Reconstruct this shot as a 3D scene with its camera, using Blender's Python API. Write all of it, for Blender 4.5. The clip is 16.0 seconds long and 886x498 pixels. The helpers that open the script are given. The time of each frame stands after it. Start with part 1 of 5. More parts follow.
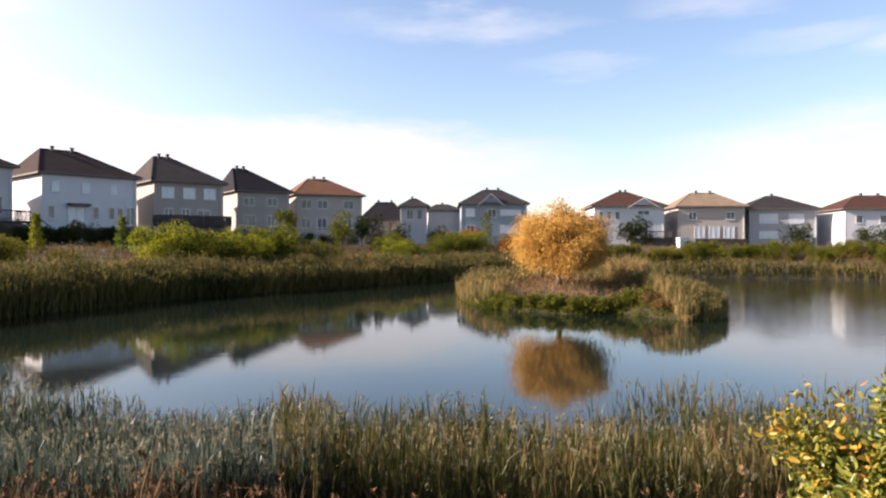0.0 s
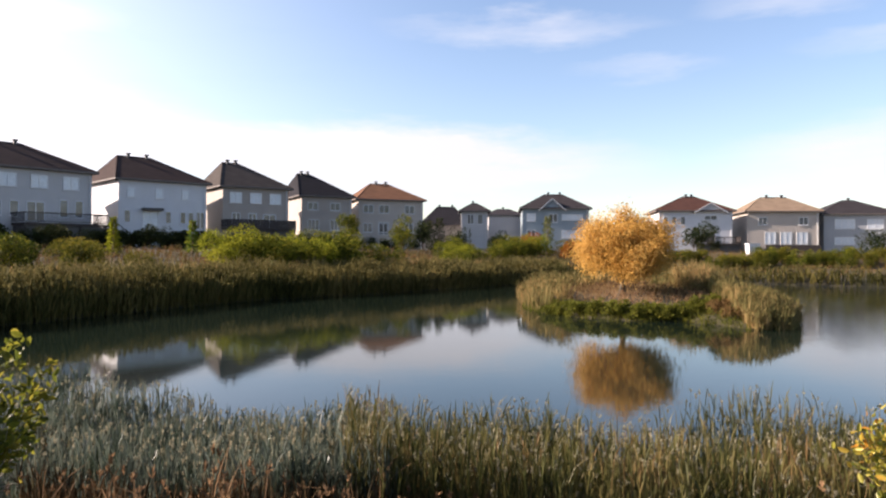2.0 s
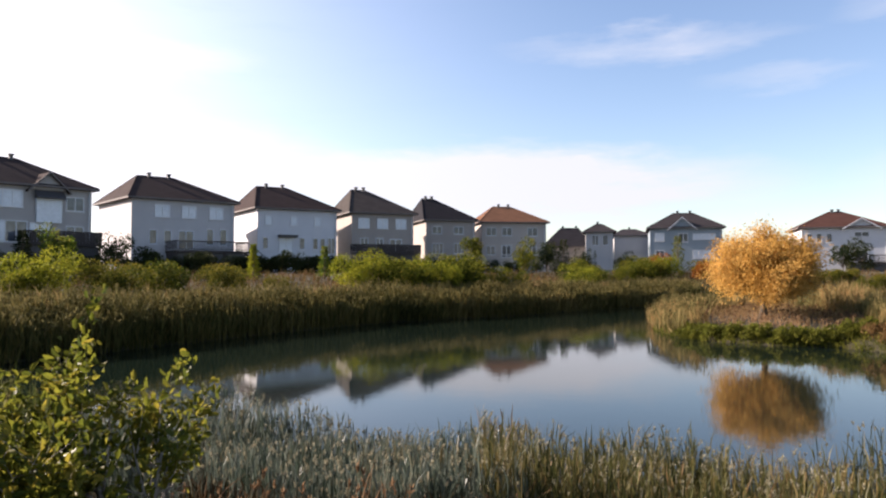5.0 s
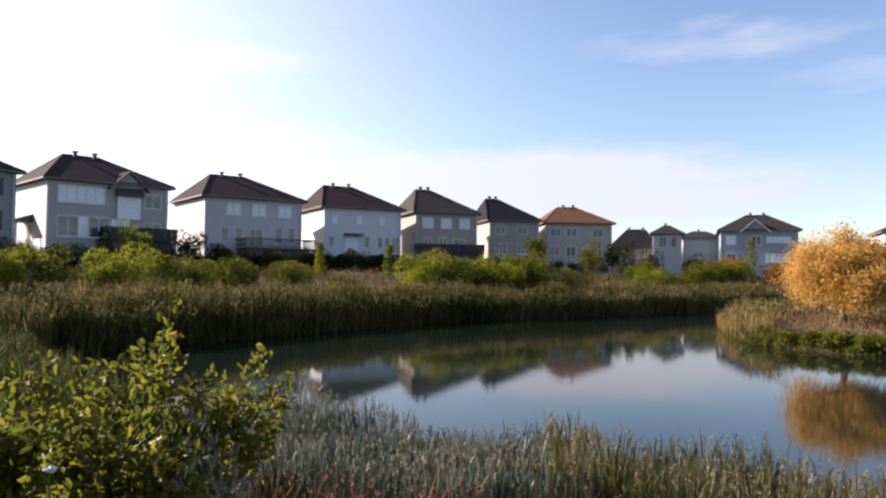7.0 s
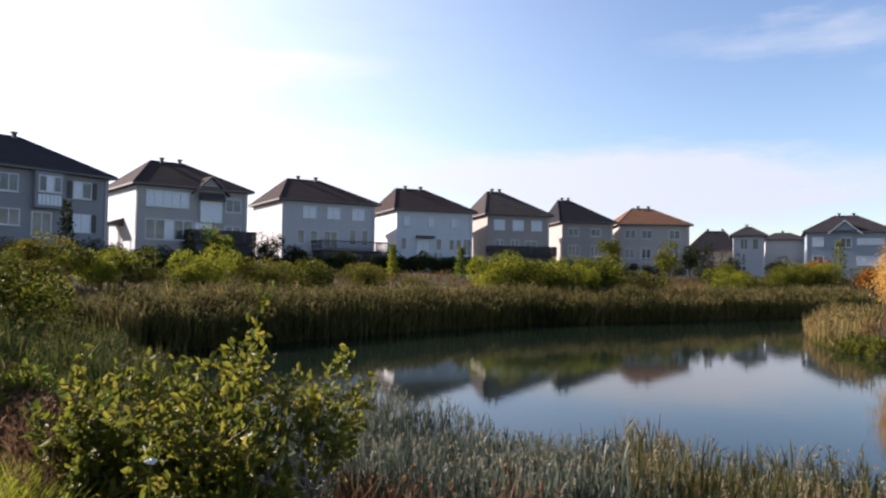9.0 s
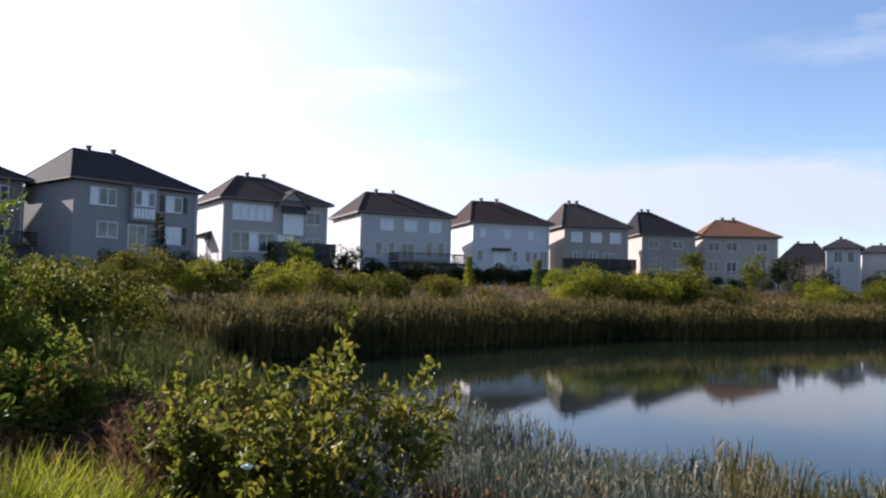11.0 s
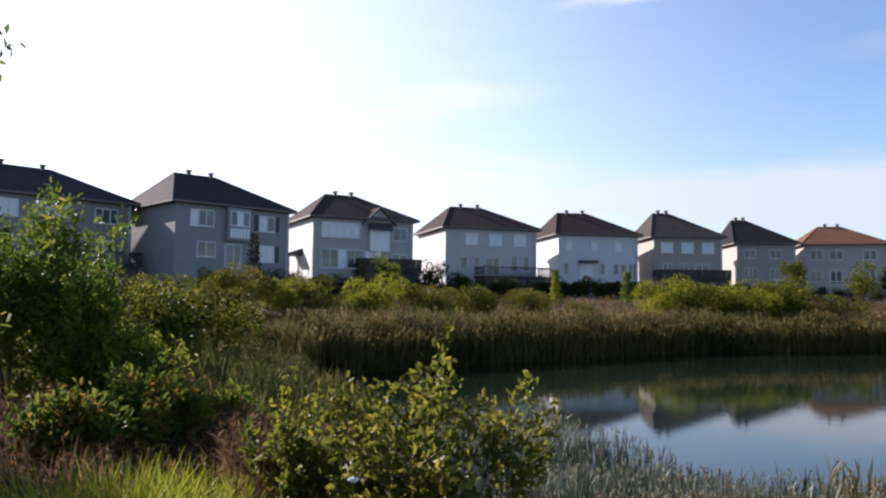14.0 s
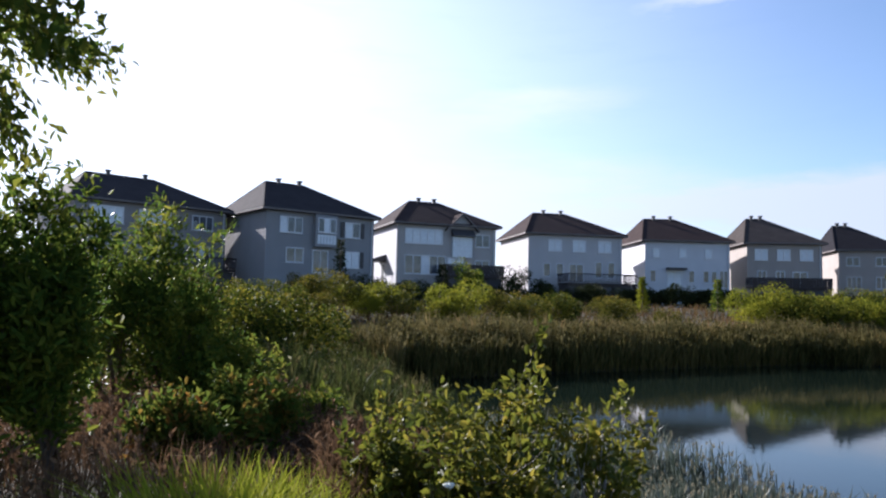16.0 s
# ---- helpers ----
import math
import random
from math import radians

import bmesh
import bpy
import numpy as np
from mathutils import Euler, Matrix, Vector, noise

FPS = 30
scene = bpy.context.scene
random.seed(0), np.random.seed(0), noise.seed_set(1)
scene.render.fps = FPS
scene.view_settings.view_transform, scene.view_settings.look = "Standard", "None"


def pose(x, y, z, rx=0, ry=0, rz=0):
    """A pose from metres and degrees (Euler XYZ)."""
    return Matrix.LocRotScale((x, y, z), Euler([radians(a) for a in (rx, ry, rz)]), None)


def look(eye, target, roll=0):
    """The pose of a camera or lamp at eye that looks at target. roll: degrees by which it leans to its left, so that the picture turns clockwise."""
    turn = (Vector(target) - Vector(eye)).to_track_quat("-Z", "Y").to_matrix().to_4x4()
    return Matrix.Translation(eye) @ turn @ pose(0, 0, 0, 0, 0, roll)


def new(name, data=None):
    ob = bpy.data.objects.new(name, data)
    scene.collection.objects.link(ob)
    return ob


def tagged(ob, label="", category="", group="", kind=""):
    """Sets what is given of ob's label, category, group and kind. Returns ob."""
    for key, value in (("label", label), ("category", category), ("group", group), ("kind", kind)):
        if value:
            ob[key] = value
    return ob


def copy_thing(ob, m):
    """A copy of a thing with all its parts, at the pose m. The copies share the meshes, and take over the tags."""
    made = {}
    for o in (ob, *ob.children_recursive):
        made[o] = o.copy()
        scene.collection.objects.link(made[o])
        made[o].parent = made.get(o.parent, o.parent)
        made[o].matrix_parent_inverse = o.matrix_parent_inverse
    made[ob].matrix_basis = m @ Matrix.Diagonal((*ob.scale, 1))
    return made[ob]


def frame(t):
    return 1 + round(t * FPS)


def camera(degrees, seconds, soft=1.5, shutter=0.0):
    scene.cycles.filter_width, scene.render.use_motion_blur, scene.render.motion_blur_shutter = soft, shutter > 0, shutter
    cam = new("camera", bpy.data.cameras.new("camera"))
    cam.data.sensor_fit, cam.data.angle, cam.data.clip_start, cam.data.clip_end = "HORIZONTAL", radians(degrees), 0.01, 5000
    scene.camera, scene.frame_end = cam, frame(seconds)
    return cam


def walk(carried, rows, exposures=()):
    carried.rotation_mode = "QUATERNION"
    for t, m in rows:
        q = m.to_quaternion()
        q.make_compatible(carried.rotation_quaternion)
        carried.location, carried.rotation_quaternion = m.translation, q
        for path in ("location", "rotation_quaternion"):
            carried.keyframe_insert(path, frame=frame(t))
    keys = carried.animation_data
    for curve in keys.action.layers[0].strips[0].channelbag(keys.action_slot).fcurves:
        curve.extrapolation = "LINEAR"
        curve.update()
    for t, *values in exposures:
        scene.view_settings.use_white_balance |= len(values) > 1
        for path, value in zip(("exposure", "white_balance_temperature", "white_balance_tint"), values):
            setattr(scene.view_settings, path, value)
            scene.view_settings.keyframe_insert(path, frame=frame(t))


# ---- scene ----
# ---------------------------------------------------------------- camera
cam = camera(64.1, 16.0, soft=2.2)
PATH = [
    (0.0, pose(-0.000, -0.000, 3.25, 89.67, -0.12, 0.00)),
    (0.5, pose(-0.018, -0.000, 3.25, 89.79, -0.00, 1.62)),
    (1.0, pose(-0.027, -0.001, 3.25, 89.95, 0.09, 2.40)),
    (1.5, pose(-0.039, -0.001, 3.25, 89.98, -0.28, 3.46)),
    (2.0, pose(-0.055, -0.002, 3.25, 90.03, -0.42, 4.86)),
    (2.5, pose(-0.079, -0.005, 3.25, 90.49, -0.51, 7.02)),
    (3.0, pose(-0.106, -0.009, 3.25, 90.98, -0.51, 9.38)),
    (3.5, pose(-0.123, -0.012, 3.25, 91.25, -0.12, 10.94)),
    (4.0, pose(-0.140, -0.015, 3.25, 91.74, 0.03, 12.42)),
    (6.5, pose(-0.203, -0.033, 3.25, 91.64, -0.37, 18.23)),
    (7.0, pose(-0.220, -0.039, 3.25, 91.80, -0.73, 19.83)),
    (7.5, pose(-0.235, -0.044, 3.25, 91.95, -0.78, 21.20)),
    (8.0, pose(-0.248, -0.049, 3.25, 91.68, -0.90, 22.44)),
    (8.5, pose(-0.267, -0.057, 3.25, 91.77, -0.95, 24.25)),
    (9.0, pose(-0.281, -0.064, 3.25, 91.89, -0.93, 25.57)),
    (11.5, pose(-0.351, -0.103, 3.25, 92.74, -1.30, 32.72)),
    (12.0, pose(-0.359, -0.108, 3.25, 92.55, -1.23, 33.52)),
    (12.5, pose(-0.372, -0.117, 3.25, 92.62, -1.29, 34.88)),
    (13.0, pose(-0.382, -0.124, 3.25, 93.03, -1.27, 35.98)),
    (13.5, pose(-0.395, -0.133, 3.25, 92.94, -1.11, 37.38)),
    (14.0, pose(-0.405, -0.142, 3.25, 93.79, -0.66, 38.54)),
    (14.5, pose(-0.419, -0.153, 3.25, 93.72, -1.17, 40.16)),
    (15.0, pose(-0.428, -0.161, 3.25, 93.68, -1.38, 41.22)),
    (15.5, pose(-0.442, -0.173, 3.25, 94.11, -1.32, 42.85)),
    (16.0, pose(-0.461, -0.191, 3.25, 94.19, -1.25, 45.13)),
]
walk(cam, PATH, [(0.0, 1.68, 6450, 20), (4.0, 1.60, 6300, 20), (7.0, 1.48, 6100, 20), (7.6, 1.43, 5650, 19), (8.1, 1.41, 5650, 19), (8.8, 1.42, 5950, 19), (11.5, 1.38, 5650, 18), (12.5, 1.38, 5900, 18), (16.0, 1.31, 5350, 17)])

# ---------------------------------------------------------------- world and sun
SUN_AZ, SUN_EL = 92.0, 25.0     # degrees to the left of +y, degrees above the horizon


def build_world():
    w = bpy.data.worlds.new("sky")
    scene.world = w
    w.use_nodes = True
    nt = w.node_tree
    nt.nodes.clear()
    N, L = nt.nodes.new, nt.links.new
    out = N("ShaderNodeOutputWorld")
    sky = N("ShaderNodeTexSky")
    sky.sky_type, sky.sun_disc = "NISHITA", False
    sky.sun_elevation, sky.sun_rotation = radians(SUN_EL), radians(-SUN_AZ)
    sky.air_density, sky.dust_density, sky.ozone_density = 1.0, 0.55, 0.9
    bg = N("ShaderNodeBackground")
    bg.inputs["Strength"].default_value = 0.071
    L(sky.outputs[0], bg.inputs["Color"])

    tc = N("ShaderNodeTexCoord")
    sep = N("ShaderNodeSeparateXYZ")
    L(tc.outputs["Generated"], sep.inputs[0])

    def m(op, a, b=None, c=None, clamp=False):
        n = N("ShaderNodeMath")
        n.operation, n.use_clamp = op, clamp
        for i, v in enumerate((a, b, c)):
            if v is None:
                continue
            if isinstance(v, (int, float)):
                n.inputs[i].default_value = v
            else:
                L(v, n.inputs[i])
        return n.outputs[0]

    negx = m("MULTIPLY", sep.outputs[0], -1)
    az = m("MULTIPLY", m("ARCTAN2", negx, sep.outputs[1]), 57.2958)
    el = m("MULTIPLY", m("ARCSINE", sep.outputs[2]), 57.2958)

    def noise_of(sx, sy, scale, detail=5.0, rough=0.55, off=0.0):
        comb = N("ShaderNodeCombineXYZ")
        L(m("MULTIPLY_ADD", az, sx, off), comb.inputs[0])
        L(m("MULTIPLY", el, sy), comb.inputs[1])
        n = N("ShaderNodeTexNoise")
        n.inputs["Scale"].default_value = scale
        n.inputs["Detail"].default_value = detail
        n.inputs["Roughness"].default_value = rough
        L(comb.outputs[0], n.inputs["Vector"])
        return n.outputs["Fac"]

    wob = noise_of(0.06, 0.22, 1.0, 6.0, 0.6)
    fine = noise_of(0.10, 0.5, 1.0, 7.0, 0.65, 7.0)
    wv = m("MULTIPLY", m("SUBTRACT", wob, 0.5), 6.0)
    elw = m("ADD", el, wv)

    def streak(a0, e0, wa, we, tilt=0.0, amp=1.0):
        """A cloud streak about azimuth a0 and elevation e0, soft at its ends."""
        da = m("SUBTRACT", az, a0)
        de = m("SUBTRACT", m("SUBTRACT", elw, e0), m("MULTIPLY", da, tilt))
        q = m("ADD", m("POWER", m("ABSOLUTE", m("DIVIDE", da, wa)), 2.0), m("POWER", m("ABSOLUTE", m("DIVIDE", de, we)), 2.0))
        return m("MULTIPLY", m("POWER", m("SUBTRACT", 1.0, q, clamp=True), 1.6), amp)

    parts = [
        streak(12.0, 7.0, 27.0, 3.6, 0.02, 1.9),     # long bank above the far houses
        streak(40.0, 7.5, 26.0, 5.0, 0.0, 1.3),
        streak(-28.0, 6.8, 15.0, 3.4, -0.06, 1.0),   # billowing bank over the far shore
        streak(-1.5, 17.2, 13.0, 1.5, -0.01, 0.45),
        streak(-20.5, 18.0, 7.0, 1.2, -0.02, 0.36),
        streak(-11.0, 13.9, 7.0, 1.0, -0.03, 0.24),
        streak(-28.0, 15.0, 8.0, 1.2, -0.05, 0.3),
        streak(-34.0, 14.0, 5.0, 1.6, -0.1, 0.7),
        streak(38.0, 15.0, 10.0, 2.0, -0.16, 0.65),
        streak(25.0, 22.5, 6.0, 1.0, -0.06, 0.75),
    ]
    total = parts[0]
    for p in parts[1:]:
        total = m("MAXIMUM", total, p)
    haze = m("MULTIPLY", m("SUBTRACT", 1.0, m("DIVIDE", el, 7.0), clamp=True), 0.12)
    total = m("MULTIPLY", total, m("MULTIPLY_ADD", fine, 2.2, -0.2))
    total = m("MAXIMUM", total, haze)
    total = m("MINIMUM", m("MAXIMUM", total, 0.0), 0.95)
    cl = N("ShaderNodeBackground")
    cl.inputs["Color"].default_value = (0.96, 0.985, 1.0, 1)
    cl.inputs["Strength"].default_value = 0.325
    mix = N("ShaderNodeMixShader")
    L(total, mix.inputs[0])
    L(bg.outputs[0], mix.inputs[1])
    L(cl.outputs[0], mix.inputs[2])
    # thin bright veil of high cloud on the sun's side
    veil = N("ShaderNodeBackground")
    veil.inputs["Color"].default_value = (1.0, 0.985, 0.96, 1)
    veil.inputs["Strength"].default_value = 0.62
    lit = N("ShaderNodeMixShader")
    L(m("MULTIPLY", m("POWER", streak(88.0, 15.0, 96.0, 56.0, 0.0, 0.95), 2.0), m("MULTIPLY_ADD", fine, 0.5, 0.75, clamp=True)), lit.inputs[0])
    L(mix.outputs[0], lit.inputs[1])
    L(veil.outputs[0], lit.inputs[2])
    L(lit.outputs[0], out.inputs["Surface"])


build_world()
sun_data = bpy.data.lights.new("sun", "SUN")
sun_data.energy, sun_data.angle, sun_data.color = 5.0, radians(0.53), (1.0, 0.87, 0.70)
sun = new("sun", sun_data)
_a, _e = radians(SUN_AZ), radians(SUN_EL)
SUN_DIR = Vector((-math.sin(_a) * math.cos(_e), math.cos(_a) * math.cos(_e), math.sin(_e)))
sun.matrix_world = look(SUN_DIR * 200, (0, 0, 0))


# ---------------------------------------------------------------- materials
def mat(name, build):
    m = bpy.data.materials.new(name)
    m.use_nodes = True
    nt = m.node_tree
    nt.nodes.clear()
    out = nt.nodes.new("ShaderNodeOutputMaterial")
    build(nt, out)
    return m


def ramp(nt, fac, stops):
    r = nt.nodes.new("ShaderNodeValToRGB")
    el = r.color_ramp.elements
    while len(el) < len(stops):
        el.new(0.5)
    for e, (p, c) in zip(el, stops):
        e.position, e.color = p, (*c, 1)
    nt.links.new(fac, r.inputs[0])
    return r.outputs[0]


def noise_node(nt, scale, detail=4, stretch=(1, 1, 1), coord="Object"):
    tc = nt.nodes.new("ShaderNodeTexCoord")
    mp = nt.nodes.new("ShaderNodeMapping")
    mp.inputs["Scale"].default_value = stretch
    n = nt.nodes.new("ShaderNodeTexNoise")
    n.inputs["Scale"].default_value, n.inputs["Detail"].default_value = scale, detail
    nt.links.new(tc.outputs[coord], mp.inputs[0])
    nt.links.new(mp.outputs[0], n.inputs["Vector"])
    return n.outputs["Fac"]


def mixc(nt, fac, a, b, mode="MIX"):
    n = nt.nodes.new("ShaderNodeMix")
    n.data_type, n.blend_type = "RGBA", mode
    for sock, v in ((n.inputs[0], fac), (n.inputs[6], a), (n.inputs[7], b)):
        if isinstance(v, (int, float)):
            sock.default_value = v
        elif isinstance(v, tuple):
            sock.default_value = (*v, 1)
        else:
            nt.links.new(v, sock)
    return n.outputs[2]


def bump_of(nt, height, strength, dist=0.02):
    b = nt.nodes.new("ShaderNodeBump")
    b.inputs["Strength"].default_value, b.inputs["Distance"].default_value = strength, dist
    nt.links.new(height, b.inputs["Height"])
    return b.outputs[0]


def surface(name, base, rough=0.6, var=0.25, scale=1.5, fine=40, stretch=(1, 1, 1), metal=0.0, bump=0.3, boards=0.0, spec=0.4):
    """Painted or natural surface with stains at two scales; boards: height of lap siding boards in metres."""
    def build(nt, out):
        p = nt.nodes.new("ShaderNodeBsdfPrincipled")
        big, small = noise_node(nt, scale, 4, stretch), noise_node(nt, fine, 3, stretch)
        dark = tuple(c * (1 - var) for c in base)
        lite = tuple(min(1, c * (1 + var * 0.6)) for c in base)
        col = ramp(nt, big, [(0.3, dark), (0.7, lite)])
        col = mixc(nt, 0.18, col, ramp(nt, small, [(0.35, dark), (0.65, lite)]))
        height = small
        if boards:
            tc = nt.nodes.new("ShaderNodeTexCoord")
            sep = nt.nodes.new("ShaderNodeSeparateXYZ")
            nt.links.new(tc.outputs["Object"], sep.inputs[0])
            fr = nt.nodes.new("ShaderNodeMath")
            fr.operation = "DIVIDE"
            nt.links.new(sep.outputs[2], fr.inputs[0])
            fr.inputs[1].default_value = boards
            f2 = nt.nodes.new("ShaderNodeMath")
            f2.operation = "FRACT"
            nt.links.new(fr.outputs[0], f2.inputs[0])
            lap = ramp(nt, f2.outputs[0], [(0.0, (0.0, 0.0, 0.0)), (0.12, (1, 1, 1)), (1.0, (0.75, 0.75, 0.75))])
            col = mixc(nt, 0.22, col, lap, "MULTIPLY")
            height = f2.outputs[0]
        nt.links.new(col, p.inputs["Base Color"])
        p.inputs["Roughness"].default_value, p.inputs["Metallic"].default_value = rough, metal
        p.inputs["Specular IOR Level"].default_value = spec
        if bump:
            nt.links.new(bump_of(nt, height, bump), p.inputs["Normal"])
        nt.links.new(p.outputs[0], out.inputs[0])
    return mat(name, build)


def leafy(name, cols, through_light=0.4, rough=0.5, patch=0.35, spec=0.03):
    """Leaves: colour varies by leaf and in drifts over the plant; light shines through."""
    def build(nt, out):
        geo = nt.nodes.new("ShaderNodeNewGeometry")
        n = len(cols)
        stops = [(0.06 + 0.88 * i / max(1, n - 1), c) for i, c in enumerate(cols)]
        drift = noise_node(nt, patch, 3)
        add = nt.nodes.new("ShaderNodeMath")
        add.operation = "MULTIPLY_ADD"
        nt.links.new(geo.outputs["Random Per Island"], add.inputs[0])
        add.inputs[1].default_value = 0.55
        sub = nt.nodes.new("ShaderNodeMath")
        sub.operation = "MULTIPLY_ADD"
        nt.links.new(drift, sub.inputs[0])
        sub.inputs[1].default_value, sub.inputs[2].default_value = 1.7, -0.6
        nt.links.new(sub.outputs[0], add.inputs[2])
        col = ramp(nt, add.outputs[0], stops)
        p = nt.nodes.new("ShaderNodeBsdfPrincipled")
        p.inputs["Roughness"].default_value = rough
        p.inputs["Specular IOR Level"].default_value = spec
        nt.links.new(col, p.inputs["Base Color"])
        tr = nt.nodes.new("ShaderNodeBsdfTranslucent")
        nt.links.new(col, tr.inputs["Color"])
        mx = nt.nodes.new("ShaderNodeMixShader")
        mx.inputs[0].default_value = through_light
        nt.links.new(p.outputs[0], mx.inputs[1])
        nt.links.new(tr.outputs[0], mx.inputs[2])
        nt.links.new(mx.outputs[0], out.inputs[0])
    return mat(name, build)


def build_water(nt, out):
    p = nt.nodes.new("ShaderNodeBsdfPrincipled")
    murk = noise_node(nt, 0.08, 3)
    nt.links.new(ramp(nt, murk, [(0.3, (0.005, 0.010, 0.007)), (0.7, (0.009, 0.014, 0.010))]), p.inputs["Base Color"])
    p.inputs["Roughness"].default_value = 0.04
    p.inputs["IOR"].default_value = 1.4
    a = noise_node(nt, 1.4, 3, (1, 1.6, 1))
    b = noise_node(nt, 9.0, 2, (1, 1.5, 1))
    h = mixc(nt, 0.25, a, b)
    # a light wind ruffles the open water on the right
    tc = nt.nodes.new("ShaderNodeTexCoord")
    sep = nt.nodes.new("ShaderNodeSeparateXYZ")
    nt.links.new(tc.outputs["Object"], sep.inputs[0])
    wind = nt.nodes.new("ShaderNodeMapRange")
    for i, v in ((1, 9.0), (2, 26.0), (3, 1.0), (4, 16.0)):
        wind.inputs[i].default_value = v
    nt.links.new(sep.outputs[0], wind.inputs[0])
    ruffle = nt.nodes.new("ShaderNodeMath")
    ruffle.operation = "MULTIPLY"
    nt.links.new(h, ruffle.inputs[0])
    nt.links.new(wind.outputs[0], ruffle.inputs[1])
    h = ruffle.outputs[0]
    nt.links.new(bump_of(nt, h, 0.034, 0.05), p.inputs["Normal"])
    nt.links.new(p.outputs[0], out.inputs[0])


def build_soil(nt, out):
    p = nt.nodes.new("ShaderNodeBsdfPrincipled")
    big, small, mid = noise_node(nt, 0.12, 5), noise_node(nt, 18, 5), noise_node(nt, 1.2, 5)
    col = ramp(nt, big, [(0.3, (0.018, 0.024, 0.008)), (0.5, (0.036, 0.03, 0.013)), (0.7, (0.024, 0.034, 0.009))])
    col = mixc(nt, 0.5, col, ramp(nt, mid, [(0.3, (0.018, 0.018, 0.008)), (0.7, (0.055, 0.044, 0.02))]))
    col = mixc(nt, 0.35, col, ramp(nt, small, [(0.3, (0.02, 0.018, 0.01)), (0.7, (0.10, 0.075, 0.04))]))
    nt.links.new(col, p.inputs["Base Color"])
    p.inputs["Roughness"].default_value = 0.95
    nt.links.new(bump_of(nt, small, 0.8, 0.05), p.inputs["Normal"])
    nt.links.new(p.outputs[0], out.inputs[0])


def build_glass(nt, out):
    p = nt.nodes.new("ShaderNodeBsdfPrincipled")
    n = noise_node(nt, 0.7, 2)
    nt.links.new(ramp(nt, n, [(0.35, (0.03, 0.035, 0.045)), (0.65, (0.10, 0.11, 0.13))]), p.inputs["Base Color"])
    p.inputs["Roughness"].default_value = 0.05
    p.inputs["IOR"].default_value = 1.5
    nt.links.new(p.outputs[0], out.inputs[0])


M_WATER, M_SOIL, M_GLASS = mat("pond_water", build_water), mat("earth", build_soil), mat("window_glass", build_glass)
M_TRIM = surface("white_trim", (0.56, 0.56, 0.57), 0.5, 0.06, 2, bump=0.0)
M_BLIND = surface("pale_blind", (0.55, 0.58, 0.62), 0.25, 0.12, 3, bump=0.0, spec=0.6)
M_DARKTRIM = surface("dark_trim", (0.05, 0.045, 0.045), 0.5, 0.15, 2, bump=0.0)
M_DECK = surface("dark_deck_wood", (0.042, 0.031, 0.027), 0.75, 0.35, 3, 30, (1, 8, 8))
M_CONCRETE = surface("foundation", (0.30, 0.29, 0.27), 0.85, 0.2, 2)
M_FASCIA = surface("brown_fascia", (0.13, 0.11, 0.10), 0.6, 0.12, 2, bump=0.0)
M_VENT = surface("roof_vent_metal", (0.06, 0.055, 0.055), 0.5, 0.2, 4)
M_BARK = surface("bark", (0.10, 0.075, 0.05), 0.9, 0.4, 6, 40, (6, 6, 1), bump=0.8)
M_PALEBARK = surface("pale_stem", (0.30, 0.26, 0.22), 0.8, 0.3, 8, 50, (5, 5, 1), bump=0.5)
M_REED = leafy("reed_green", [(0.02, 0.024, 0.007), (0.046, 0.05, 0.014), (0.085, 0.082, 0.026), (0.14, 0.11, 0.04), (0.17, 0.10, 0.042)], 0.34, 0.45, 0.9, 0.2)
# blue-grey stands for shade lit by the sky, put into the leaf colour
M_SKYLITREED = leafy("reed_skylit_shade", [(0.010, 0.017, 0.009), (0.03, 0.043, 0.028), (0.068, 0.088, 0.066), (0.14, 0.16, 0.125), (0.085, 0.07, 0.03)], 0.34, 0.42, 1.2, 0.3)
# dead brown leaves, with the shade between the reeds put into their colour
M_DEADREED_SHADE = leafy("dead_reed_leaves_shaded", [(0.014, 0.010, 0.006), (0.028, 0.02, 0.010), (0.055, 0.037, 0.018), (0.13, 0.075, 0.036)], 0.1, 0.7, 1.2)
M_REEDFAR = leafy("reed_far", [(0.026, 0.028, 0.009), (0.06, 0.057, 0.016), (0.125, 0.10, 0.03), (0.19, 0.14, 0.05)], 0.26, 0.6, 0.12)
M_TALLGRASS = leafy("tall_grass_blades", [(0.026, 0.038, 0.01), (0.048, 0.062, 0.015), (0.075, 0.085, 0.022), (0.115, 0.1, 0.034)], 0.35, 0.6, 0.3)
M_PLUME = leafy("reed_plume", [(0.12, 0.115, 0.075), (0.21, 0.19, 0.125), (0.33, 0.30, 0.21)], 0.4, 0.7, 0.5)
M_PLUMEFAR = leafy("far_reed_plume", [(0.066, 0.06, 0.023), (0.115, 0.1, 0.036), (0.18, 0.15, 0.06)], 0.3, 0.7, 0.2)
M_DRY = leafy("dry_stems", [(0.05, 0.034, 0.02), (0.14, 0.085, 0.046), (0.31, 0.185, 0.10)], 0.25, 0.7, 0.6)
M_GRASS = leafy("bright_grass", [(0.17, 0.21, 0.016), (0.24, 0.27, 0.02), (0.31, 0.29, 0.03)], 0.5, 0.5, 0.8)
M_MEADOW = leafy("meadow_grass", [(0.07, 0.058, 0.02), (0.135, 0.085, 0.034), (0.18, 0.1, 0.042), (0.095, 0.085, 0.026)], 0.25, 0.7, 0.15)
M_WILLOW = leafy("golden_leaves", [(0.42, 0.23, 0.05), (0.55, 0.32, 0.08), (0.63, 0.405, 0.13)], 0.55, 0.5, 0.6)
